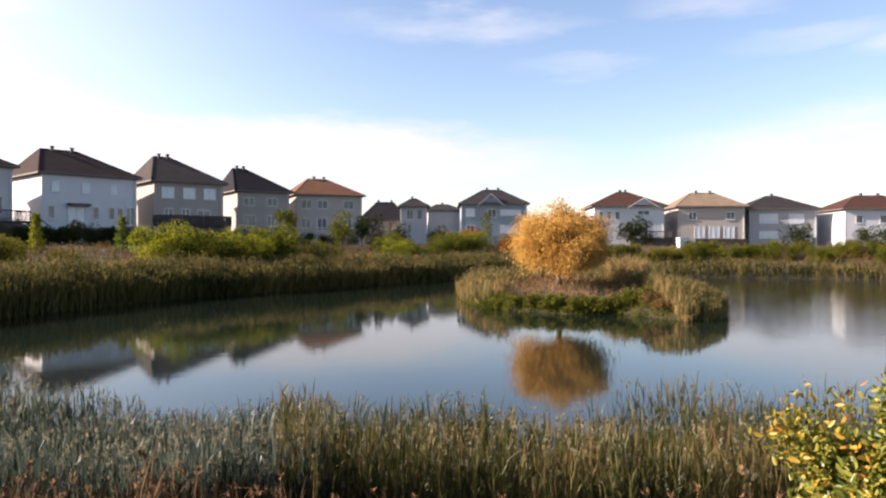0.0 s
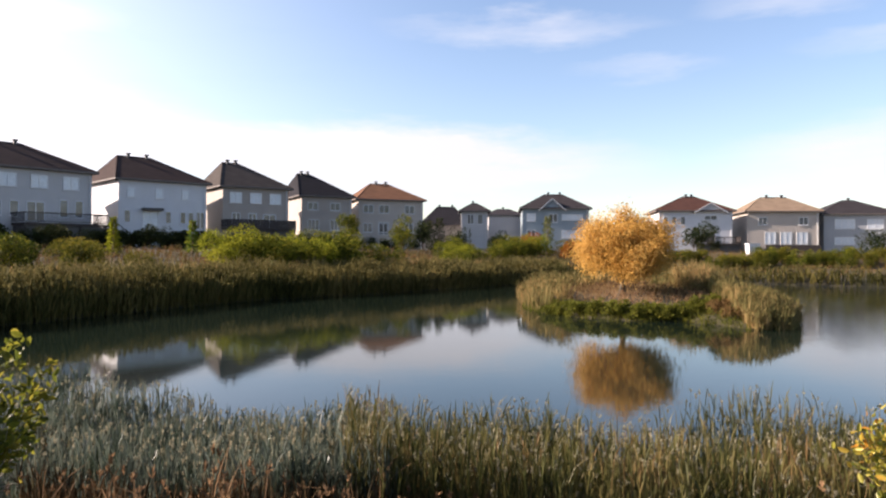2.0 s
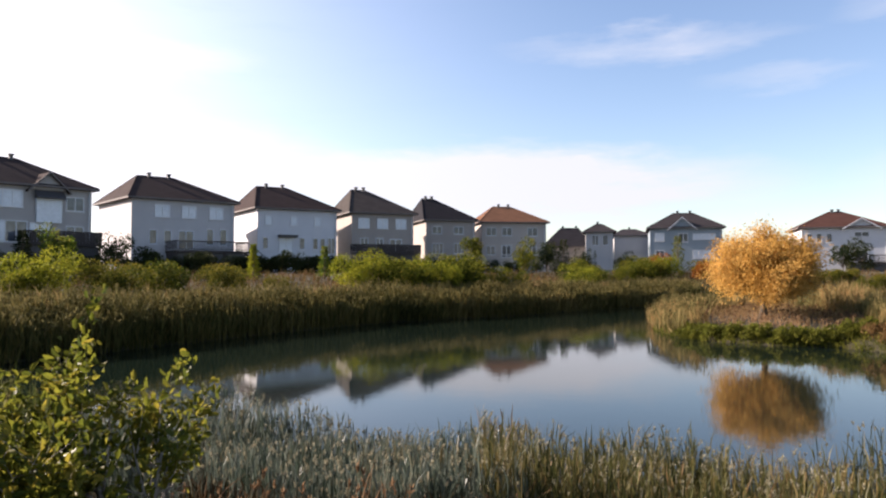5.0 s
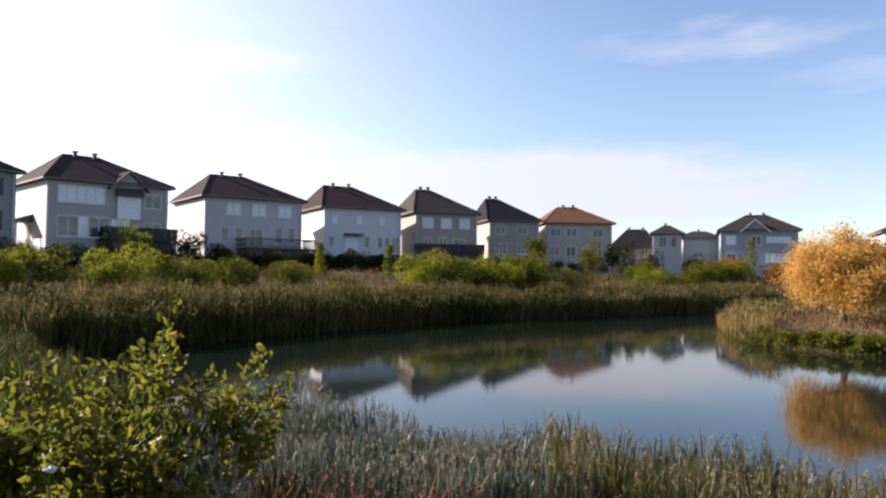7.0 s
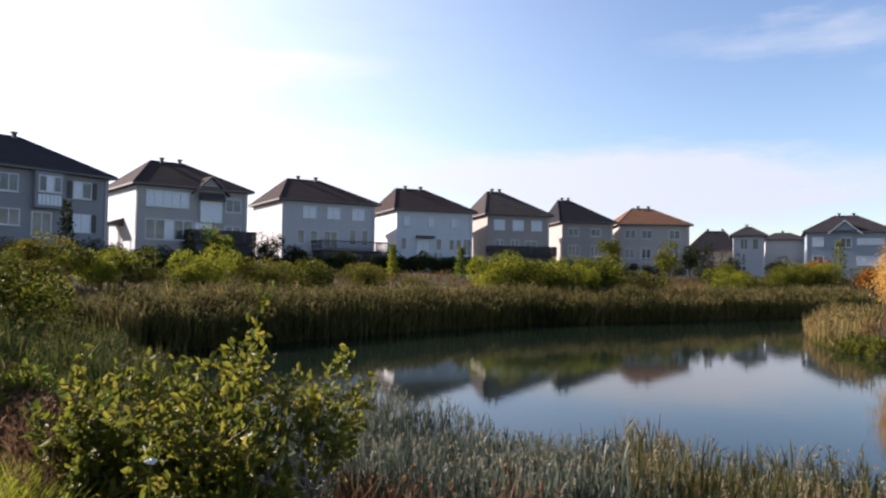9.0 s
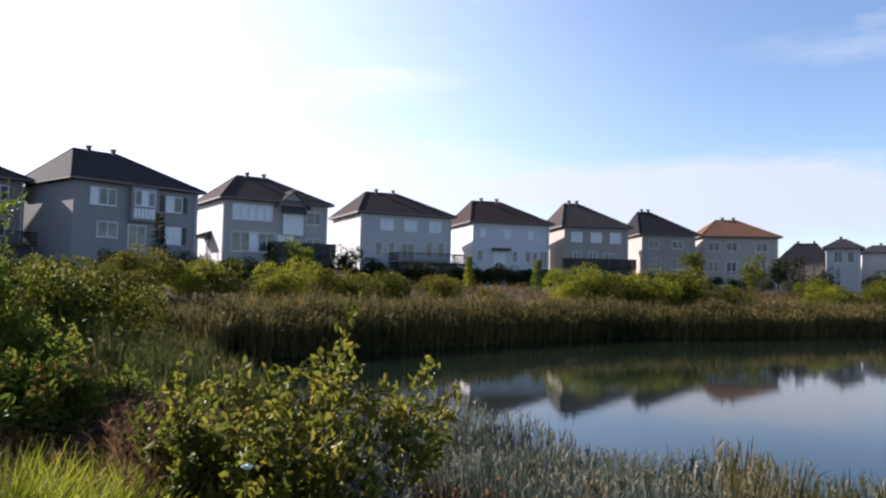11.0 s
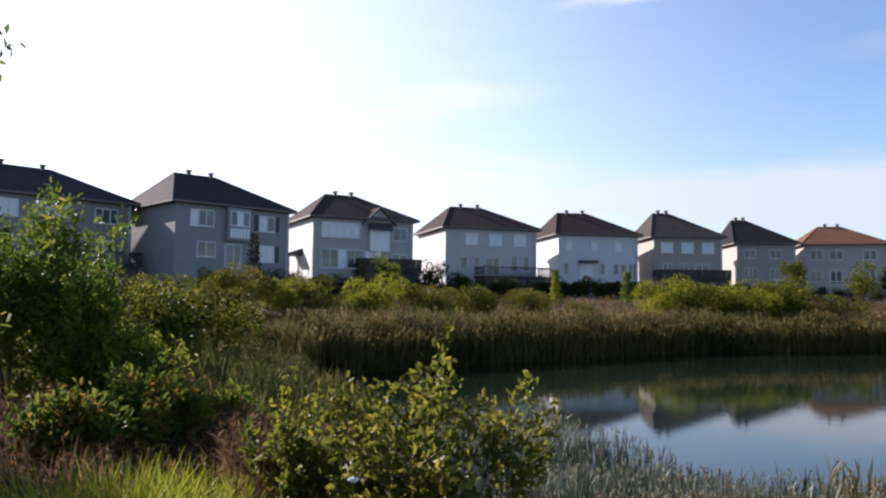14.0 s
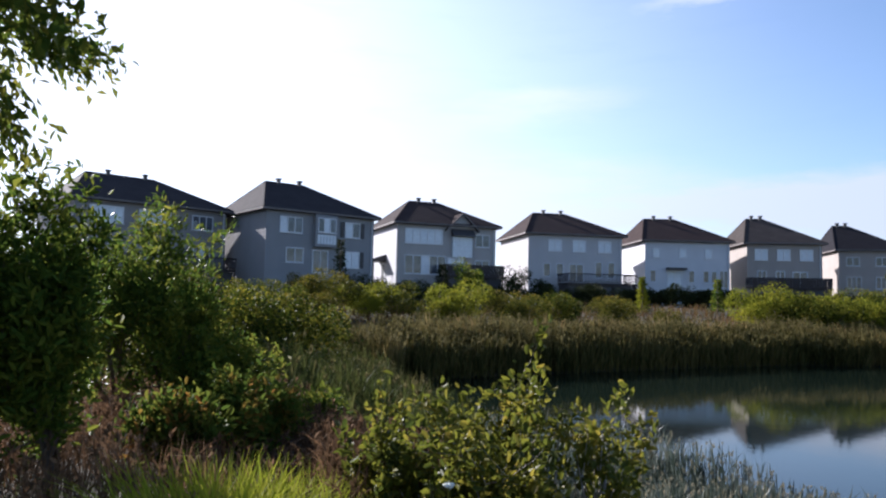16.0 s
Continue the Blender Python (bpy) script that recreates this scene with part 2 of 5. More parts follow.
M_BUSH = leafy("bush_leaves", [(0.036, 0.05, 0.009), (0.08, 0.092, 0.012), (0.14, 0.142, 0.017), (0.23, 0.185, 0.027)], 0.55, 0.4, 3.0, 0.16)
M_DARKBUSH = leafy("dark_bush_leaves", [(0.04, 0.07, 0.012), (0.075, 0.115, 0.016), (0.135, 0.155, 0.02), (0.22, 0.2, 0.03)], 0.5, 0.4, 0.8)
M_YELLOWBUSH = leafy("autumn_leaves", [(0.05, 0.08, 0.014), (0.10, 0.135, 0.022), (0.2, 0.2, 0.03), (0.4, 0.33, 0.05), (0.5, 0.23, 0.03)], 0.42, 0.36, 1.6, 0.4)
M_FARBUSH = leafy("far_shrub_leaves", [(0.012, 0.02, 0.005), (0.034, 0.05, 0.008), (0.085, 0.1, 0.011), (0.21, 0.185, 0.02), (0.16, 0.075, 0.018)], 0.35, 0.55, 0.16)
M_OLIVE = leafy("olive_shrub_leaves", [(0.016, 0.022, 0.005), (0.045, 0.054, 0.009), (0.10, 0.10, 0.013), (0.19, 0.155, 0.02), (0.19, 0.085, 0.022)], 0.35, 0.55, 0.2)
M_LIME = leafy("lime_leaves", [(0.12, 0.145, 0.012), (0.18, 0.19, 0.016), (0.24, 0.22, 0.02)], 0.5, 0.5, 0.5)
M_ORANGE = leafy("orange_leaves", [(0.210, 0.068, 0.018), (0.294, 0.105, 0.024), (0.210, 0.124, 0.024)], 0.4, 0.5, 0.5)
M_ISLREED = leafy("island_reed", [(0.08, 0.082, 0.03), (0.15, 0.132, 0.05), (0.25, 0.185, 0.075), (0.34, 0.21, 0.09)], 0.35, 0.6, 0.3)
M_RUSSET = leafy("russet_grass", [(0.14, 0.1, 0.045), (0.25, 0.165, 0.08), (0.33, 0.2, 0.11)], 0.3, 0.7, 0.4)
M_SUMAC = leafy("reddening_leaves", [(0.035, 0.06, 0.012), (0.07, 0.105, 0.016), (0.12, 0.13, 0.02), (0.28, 0.12, 0.03)], 0.5, 0.5, 0.9)
M_CONIFER = leafy("conifer_leaves", [(0.014, 0.023, 0.010), (0.028, 0.036, 0.013), (0.049, 0.049, 0.013)], 0.15, 0.6, 0.5)
M_PETAL = surface("white_petal", (0.75, 0.75, 0.70), 0.5, 0.1, 20, bump=0.0)
M_GREENMAT = leafy("low_green_shrub", [(0.055, 0.066, 0.012), (0.10, 0.108, 0.016), (0.16, 0.15, 0.026)], 0.35, 0.5, 0.8)


# ---------------------------------------------------------------- mesh helpers
class Geo:
    """Collects vertices and faces of one mesh."""

    def __init__(self):
        self.v, self.f = [], []

    def add(self, verts, faces):
        k = len(self.v)
        self.v.extend(tuple(p) for p in verts)
        self.f.extend(tuple(i + k for i in face) for face in faces)
        return self

    def box(self, x0, y0, z0, x1, y1, z1):
        v = [(x, y, z) for z in (z0, z1) for x, y in ((x0, y0), (x1, y0), (x1, y1), (x0, y1))]
        return self.add(v, [(0, 3, 2, 1), (4, 5, 6, 7), (0, 1, 5, 4), (1, 2, 6, 5), (2, 3, 7, 6), (3, 0, 4, 7)])

    def cells(self, xs, zs, holes, y0, y1, side=False):
        """A plate over the grid xs, zs from y0 to y1, without the cells in holes; side swaps x and y."""
        seen = {}

        def vert(i, j, y):
            key = (i, j, y)
            if key not in seen:
                seen[key] = len(self.v)
                self.v.append((y, xs[i], zs[j]) if side else (xs[i], y, zs[j]))
            return seen[key]

        nx, nz = len(xs) - 1, len(zs) - 1
        full = {(i, j) for i in range(nx) for j in range(nz)} - set(holes)
        for i, j in full:
            q = [(i, j), (i + 1, j), (i + 1, j + 1), (i, j + 1)]
            self.f.append(tuple(vert(a, b, y0) for a, b in q))
            self.f.append(tuple(vert(a, b, y1) for a, b in q[::-1]))
            for k, (di, dj) in enumerate(((0, -1), (1, 0), (0, 1), (-1, 0))):
                if (i + di, j + dj) not in full:
                    a, b = q[k], q[(k + 1) % 4]
                    self.f.append((vert(*b, y0), vert(*a, y0), vert(*a, y1), vert(*b, y1)))
        return self

    def ring(self, x0, y0, x1, y1, t, z0, z1):
        """Four walls of thickness t in one piece."""
        o = [(x0, y0), (x1, y0), (x1, y1), (x0, y1)]
        n = [(x0 + t, y0 + t), (x1 - t, y0 + t), (x1 - t, y1 - t), (x0 + t, y1 - t)]
        v = [(*p, z) for z in (z0, z1) for p in o + n]
        f = []
        for k in range(4):
            m = (k + 1) % 4
            f += [(k, m, m + 8, k + 8), (m + 4, k + 4, k + 12, m + 12), (k + 8, m + 8, m + 12, k + 12), (m, k, k + 4, m + 4)]
        return self.add(v, f)

    def bar(self, a, b, r):
        """A square bar from a to b."""
        return self.tube([a, b], [r, r], 4)

    def tube(self, pts, radii, n=5):
        pts = [Vector(p) for p in pts]
        ring0 = len(self.v)
        for i, (p, r) in enumerate(zip(pts, radii)):
            d = (pts[min(i + 1, len(pts) - 1)] - pts[max(i - 1, 0)])
            d = d.normalized() if d.length > 1e-9 else Vector((0, 0, 1))
            u = d.cross(Vector((0.3, 0.9, 0.1)) if abs(d.z) > 0.9 else Vector((0, 0, 1))).normalized()
            w = d.cross(u)
            for k in range(n):
                a = 2 * math.pi * k / n
                self.v.append(tuple(p + (u * math.cos(a) + w * math.sin(a)) * r))
        for i in range(len(pts) - 1):
            for k in range(n):
                a, b = ring0 + i * n + k, ring0 + i * n + (k + 1) % n
                self.f.append((a, b, b + n, a + n))
        self.f.append(tuple(ring0 + k for k in range(n))[::-1])
        self.f.append(tuple(ring0 + (len(pts) - 1) * n + k for k in range(n)))
        return self

    def mesh(self, name, material, smooth=False):
        me = bpy.data.meshes.new(name)
        me.from_pydata(self.v, [], self.f)
        me.materials.append(material)
        if smooth:
            me.polygons.foreach_set("use_smooth", [True] * len(me.polygons))
        me.update()
        return me


def part(name, geo, material, parent=None, label="", smooth=False):
    ob = new(name, geo.mesh(name, material, smooth))
    if parent is not None:
        ob.parent = parent
    if label:
        ob["label"] = label
    return ob


def thing(name, m, label, category, group="", kind=""):
    ob = new(name)
    ob.matrix_basis = m
    return tagged(ob, label, category, group, kind)


def from_arrays(name, verts, faces, material):
    """A mesh of equal-sided faces from numpy arrays."""
    me = bpy.data.meshes.new(name)
    nv, nf, k = len(verts), len(faces), faces.shape[1]
    me.vertices.add(nv)
    me.vertices.foreach_set("co", np.asarray(verts, dtype=np.float32).ravel())
    me.loops.add(nf * k)
    me.loops.foreach_set("vertex_index", np.asarray(faces, dtype=np.int32).ravel())
    me.polygons.add(nf)
    me.polygons.foreach_set("loop_start", np.arange(0, nf * k, k, dtype=np.int32))
    me.update(calc_edges=True)
    me.materials.append(material)
    return me


# ---------------------------------------------------------------- ground and pond
POND = [(-22.5, 19), (-21, 23.5), (-20.1, 27.6), (-18.7, 32.7), (-17.3, 37.7), (-15.2, 43.2), (-9.3, 49.8), (-4.2, 58.5), (0.5, 66), (6, 74), (15, 77),
        (26.5, 73.5), (33, 70.5), (40, 66.5), (60, 54), (74, 36), (60, 16), (34, 10.5), (18, 7.6), (10, 7.0), (4, 6.8), (-2, 6.7), (-5.6, 7.4),
        (-9.5, 10.0), (-14, 13.0), (-19.5, 15.5)]
ISLAND = [(1.1, 47), (1.5, 40), (2.2, 36.8), (4.0, 34.4), (5.8, 33.5), (8.2, 33.3), (9.6, 31.8), (10.4, 30.6), (11.6, 30.8), (13, 33.5), (13.6, 40), (13, 48), (9, 53), (4, 53)]


def signed_distance(px, py, poly):
    """Distance to the polygon's edge, negative inside it."""
    d = np.full(px.shape, 1e9)
    inside = np.zeros(px.shape, bool)
    for (x0, y0), (x1, y1) in zip(poly, poly[1:] + poly[:1]):
        ex, ey = x1 - x0, y1 - y0
        k = np.clip(((px - x0) * ex + (py - y0) * ey) / (ex * ex + ey * ey), 0, 1)
        d = np.minimum(d, np.hypot(px - x0 - k * ex, py - y0 - k * ey))
        cross = ((y0 > py) != (y1 > py)) & (px < ex * (py - y0) / (ey + 1e-12) + x0)
        inside ^= cross
    return np.where(inside, -d, d)


def ground_height(px, py):
    px, py = np.asarray(px, float), np.asarray(py, float)
    s = signed_distance(px, py, POND)
    near = np.clip((22 - np.hypot(px, py)) / 10, 0, 1)
    far_bank = np.interp(s, [-6, -1.5, 0, 1.5, 5, 12, 26, 60], [-1.4, -0.5, 0.0, 0.35, 1.0, 1.9, 3.0, 3.1])
    near_bank = np.interp(s, [-6, -1.5, 0, 1.5, 3.5, 5.5, 14], [-1.4, -0.5, 0.0, 0.5, 1.45, 1.62, 1.7])
    z = far_bank * (1 - near) + near_bank * near
    i = signed_distance(px, py, ISLAND)
    isl = np.interp(-i, [-3, 0, 0.5, 2.5, 6], [-1.4, 0.0, 0.35, 0.75, 0.95])
    z = np.where(i < 3, np.maximum(z, isl), z)
    z = z + 0.08 * np.sin(px * 0.9 + 1.3 * np.sin(py * 0.5)) * np.clip(s, 0, 1) * np.sin(py * 0.7 + 0.4)
    return z


def gz(x, y):
    return float(ground_height(np.array([x]), np.array([y]))[0])


def axis(lo, hi, step, reach):
    mid = np.arange(lo, hi + step / 2, step)
    out, d, up, dn = [], step, hi, lo
    ups, dns = [], []
    while up < reach:
        d *= 1.35
        up, dn = up + d, dn - d
        ups.append(up)
        dns.append(dn)
    return np.concatenate([dns[::-1], mid, ups])


def build_ground():
    xs, ys = axis(-72, 84, 0.75, 3500), axis(-12, 150, 0.75, 3500)
    X, Y = np.meshgrid(xs, ys)
    Z = ground_height(X, Y)
    v = np.stack([X.ravel(), Y.ravel(), Z.ravel()], 1)
    nx, ny = len(xs), len(ys)
    a = (np.arange(ny - 1)[:, None] * nx + np.arange(nx - 1)[None]).ravel()
    f = np.stack([a, a + 1, a + nx + 1, a + nx], 1)
    ob = new("ground", from_arrays("ground", v, f, M_SOIL))
    ob.data.polygons.foreach_set("use_smooth", [True] * len(ob.data.polygons))
    return tagged(ob, "earth banks with dry grass and soil round a pond", "ground", kind="structure")


build_ground()
water = part("water", Geo().add([(-30, 2, 0), (90, 2, 0), (90, 90, 0), (-30, 90, 0)], [(0, 1, 2, 3)]), M_WATER)
tagged(water, "calm dark pond water mirroring houses and sky", "pond", kind="structure")


# ---------------------------------------------------------------- houses
def wall_mat(name, c):
    return surface(name, c, 0.7, 0.07, 0.6, 20, boards=0.2, bump=0.25, spec=0.3)


def roof_mat(name, c):
    return surface(name, c, 0.9, 0.22, 0.8, 14, (1, 1, 2.5), bump=0.6, spec=0.08)


WALLS = {
    "taupe": wall_mat("taupe_siding", (0.227, 0.210, 0.202)),
    "grey": wall_mat("grey_siding", (0.235, 0.231, 0.235)),
    "brown": wall_mat("brown_grey_siding", (0.36, 0.335, 0.315)),
    "pale": wall_mat("pale_grey_siding", (0.43, 0.415, 0.415)),
    "white": wall_mat("white_siding", (0.53, 0.53, 0.55)),
    "beige": wall_mat("beige_siding", (0.319, 0.281, 0.252)),
    "mist": wall_mat("mist_grey_siding", (0.33, 0.335, 0.35)),
    "sand": wall_mat("sand_siding", (0.40, 0.35, 0.31)),
    "blue": wall_mat("blue_grey_siding", (0.245, 0.285, 0.315)),
}
ROOFS = {
    "black": roof_mat("black_shingles", (0.016, 0.015, 0.018)),
    "charcoal": roof_mat("charcoal_shingles", (0.030, 0.026, 0.028)),
    "brown": roof_mat("brown_shingles", (0.036, 0.024, 0.022)),
    "grey": roof_mat("grey_shingles", (0.0495, 0.0413, 0.0375)),
    "rust": roof_mat("rust_shingles", (0.1275, 0.0638, 0.0375)),
    "red": roof_mat("red_brown_shingles", (0.058, 0.028, 0.022)),
    "tan": roof_mat("tan_shingles", (0.1875, 0.1350, 0.0938)),
}


def window(house, x, z, w, h, panes=2, side=False, shutters=False, blind=False, y=0.0):
    """A window in the rear wall (or the side wall), with its frame, panes and perhaps shutters."""
    def put(geo, x0, y0, z0, x1, y1, z1):
        if side:
            geo.box(y0, x0, z0, y1, x1, z1)
        else:
            geo.box(x0, y0, z0, x1, y1, z1)
    f, t = Geo(), 0.09
    xs = [x]
    for i in range(panes):
        xs += [x + (w - t) * i / panes + t, x + (w - t) * (i + 1) / panes]
    xs.append(x + w)
    f.cells(xs, [z, z + t, z + h - t, z + h], [(2 * i + 1, 1) for i in range(panes)], y - 0.07, y - 0.002, side)
    fr = part("window", f, M_TRIM, house)
    sl = Geo()
    put(sl, x - 0.08, y - 0.12, z - 0.06, x + w + 0.08, y - 0.002, z - 0.004)
    part("window_sill", sl, M_TRIM, fr)
    for i in range(panes):
        g = Geo()
        a = x + (w - t) * i / panes + t
        put(g, a + 0.004, y - 0.035, z + t + 0.004, a + (w - t) / panes - t - 0.004, y - 0.012, z + h - t - 0.004)
        part("pane", g, M_BLIND if (blind is True or blind == i + 1) else M_GLASS, fr)
    if shutters:
        for a in (x - 0.5, x + w + 0.1):
            g = Geo()
            put(g, a, y - 0.05, z, a + 0.4, y - 0.002, z + h)
            for k in range(6):
                zz = z + 0.1 + k * (h - 0.2) / 6
                put(g, a + 0.05, y - 0.07, zz, a + 0.35, y - 0.05, zz + (h - 0.2) / 9)
            part("shutter", g, M_DARKTRIM, fr)
    return fr


def patio_door(house, x, z, w=1.8, h=2.1, y=0.0, dark=True):
    f, t = Geo(), 0.1
    m = x + w / 2
    f.cells([x, x + t, m - t / 2, m + t / 2, x + w - t, x + w], [z, z + t, z + h - t, z + h], [(1, 1), (3, 1)], y - 0.07, y - 0.002)
    d = part("patio_door", f, M_TRIM, house)
    for a in (x + t, x + w / 2 + t / 2):
        g = Geo().box(a + 0.004, y - 0.035, z + t + 0.004, a + w / 2 - 1.5 * t - 0.004, y - 0.012, z + h - t - 0.004)
        part("pane", g, M_GLASS if dark else M_BLIND, d)
    return d


def hip_roof(house, w, d, z, rise, material, over=0.45, ridge=None, x0=0.0, y0=0.0, name="roof"):
    """A hipped roof with eaves over the walls, a boxed fascia, and its ridge from ridge[0] to ridge[1] along x."""
    a, b, c, e = x0 - over, x0 + w + over, y0 - over, y0 + d + over
    r0, r1 = ridge or (x0 + w * 0.32, x0 + w * 0.68)
    m = (c + e) / 2
    t = 0.2
    v = [(a, c, z), (b, c, z), (b, e, z), (a, e, z), (a, c, z + t), (b, c, z + t), (b, e, z + t), (a, e, z + t), (r0, m, z + rise), (r1, m, z + rise)]
    g = Geo().add(v, [(3, 2, 1, 0), (4, 5, 9, 8), (5, 6, 9), (6, 7, 8, 9), (7, 4, 8)])
    roof = part(name, g, material, house)
    fa = Geo()
    fa.box(a - 0.02, c - 0.03, z + 0.01, b + 0.02, c - 0.002, z + t - 0.02)
    fa.box(a - 0.03, c - 0.002, z + 0.01, a - 0.002, e, z + t - 0.02)
    fa.box(b + 0.002, c - 0.002, z + 0.01, b + 0.03, e, z + t - 0.02)
    fa.box(a, e + 0.002, z + 0.01, b, e + 0.03, z + t - 0.02)
    part("fascia", fa, M_FASCIA, roof)
    sk = Geo().add([(a, c, z - 0.0), (b, c, z), (b, e, z), (a, e, z), (a, c, z + t), (b, c, z + t), (b, e, z + t), (a, e, z + t)],
                   [(0, 1, 5, 4), (1, 2, 6, 5), (2, 3, 7, 6), (3, 0, 4, 7)])
    part("eave_edge", sk, material, roof)
    # ridge caps
    rc = Geo()
    for p, q in (((a, c, z + t), (r0, m, z + rise)), ((b, c, z + t), (r1, m, z + rise)), ((r0, m, z + rise), (r1, m, z + rise)), ((a, e, z + t), (r0, m, z + rise))):
        rc.tube([p, q], [0.06, 0.06], 5)
    part("ridge_cap", rc, material, roof)
    return roof


def roof_vent(house, x, y, z, s=0.5):
    g = Geo().box(x - s * 0.32, y - s * 0.32, z - 0.5, x + s * 0.32, y + s * 0.32, z + s * 0.75)
    g.box(x - s * 0.5, y - s * 0.5, z + s * 0.75, x + s * 0.5, y + s * 0.5, z + s)
    part("roof_vent", g, M_VENT, house)


def gable(house, x, w, z, rise, depth, wall, roof, over=0.35, edge=None):
    """A cross gable over the rear wall at x, w wide, running back into the roof."""
    g = Geo().add([(x, -0.25, z), (x + w, -0.25, z), (x + w / 2, -0.25, z + rise), (x, depth, z), (x + w, depth, z), (x + w / 2, depth, z + rise)],
                  [(0, 1, 2), (5, 4, 3), (1, 0, 3, 4)])
    part("gable_wall", g, wall, house)
    k = rise / (w / 2)
    for s, name in ((1, "gable_roof"), (-1, "gable_roof")):
        cx = x + w / 2
        ex = cx + s * (w / 2 + over)
        ez = z - over * k
        v = [(cx, -0.25 - over, z + rise + 0.03), (ex, -0.25 - over, ez + 0.03), (ex, depth, ez + 0.03), (cx, depth, z + rise + 0.03)]
        v += [(p[0], p[1], p[2] + 0.14) for p in v]
        part(name, Geo().add(v, [(0, 1, 2, 3), (7, 6, 5, 4), (0, 4, 5, 1), (1, 5, 6, 2), (2, 6, 7, 3), (3, 7, 4, 0)]), roof, house)
        fa = [(cx, -0.25 - over - 0.04, z + rise), (ex, -0.25 - over - 0.04, ez), (ex, -0.25 - over - 0.04, ez + 0.2), (cx, -0.25 - over - 0.04, z + rise + 0.2)]
        fb = [(p[0], p[1] + 0.035, p[2]) for p in fa]
        part("barge_board", Geo().add(fa + fb, [(0, 1, 2, 3), (7, 6, 5, 4), (0, 4, 5, 1), (1, 5, 6, 2), (2, 6, 7, 3), (3, 7, 4, 0)]), edge or M_FASCIA, house)


def deck(house, x0, x1, z, out=3.2, stairs=0, material=None, boarded=False):
    """A raised deck on posts with a railing of balusters, and a flight of stairs at one end."""
    material = material or M_DECK
    top = Geo().box(x0, -out, z - 0.26, x1, -0.01, z)
    dk = part("deck", top, material, house, "dark stained timber deck")
    k = max(2, int((x1 - x0) / 2.4) + 1)
    for i in range(k):
        x = x0 + 0.1 + (x1 - x0 - 0.2) * i / (k - 1)
        part("post", Geo().box(x - 0.07, -out + 0.08, -0.6, x + 0.07, -out + 0.22, z - 0.05), material, dk)
    part("skirt", Geo().box(x0 + 0.15, -out + 0.3, -1.0, x1 - 0.15, -0.03, z - 0.3), M_DARKTRIM, dk)
    rail = Geo()
    for a, b in (((x0, -out), (x1, -out)), ((x0, -out), (x0, -0.05)), ((x1, -out), (x1, -0.05))):
        rail.bar((*a, z + 1.0), (*b, z + 1.0), 0.06)
        rail.bar((*a, z + 0.12), (*b, z + 0.12), 0.04)
        L = math.dist(a, b)
        for j in range(int(L / 0.16) + 1):
            u = j / max(1, int(L / 0.16))
            p = (a[0] + (b[0] - a[0]) * u, a[1] + (b[1] - a[1]) * u)
            rail.bar((*p, z + 0.1), (*p, z + 1.0), 0.022)
    part("railing", rail, material, dk)["kind"] = "stuff"
    if boarded:
        n = int((x1 - x0) / 0.3)
        pitch = (x1 - x0) / n
        for j in range(n):
            part("board", Geo().box(x0 + pitch * j + 0.012, -out - 0.045, z - 0.3, x0 + pitch * (j + 1) - 0.012, -out - 0.026, z + 0.92), material, dk)
    if stairs:
        st = Geo()
        steps = max(3, int(z / 0.18))
        sx = x1 if stairs > 0 else x0
        for i in range(steps):
            xx = sx + stairs * i * 0.26
            zz = z - (i + 1) * z / steps
            st.box(min(xx, xx + stairs * 0.28), -out, zz - 0.04, max(xx, xx + stairs * 0.28), -out + 1.1, zz)
        st.bar((sx, -out, z - 0.1), (sx + stairs * steps * 0.26, -out, -0.1), 0.09)
        st.bar((sx, -out + 1.1, z - 0.1), (sx + stairs * steps * 0.26, -out + 1.1, -0.1), 0.09)
        st.bar((sx, -out, z + 0.9), (sx + stairs * steps * 0.26, -out, 0.9), 0.05)
        part("stair", st, material, dk)["kind"] = "stuff"
    return dk


def place(az, d):
    a = radians(az)
    return Vector((-math.sin(a) * d, math.cos(a) * d, 0))


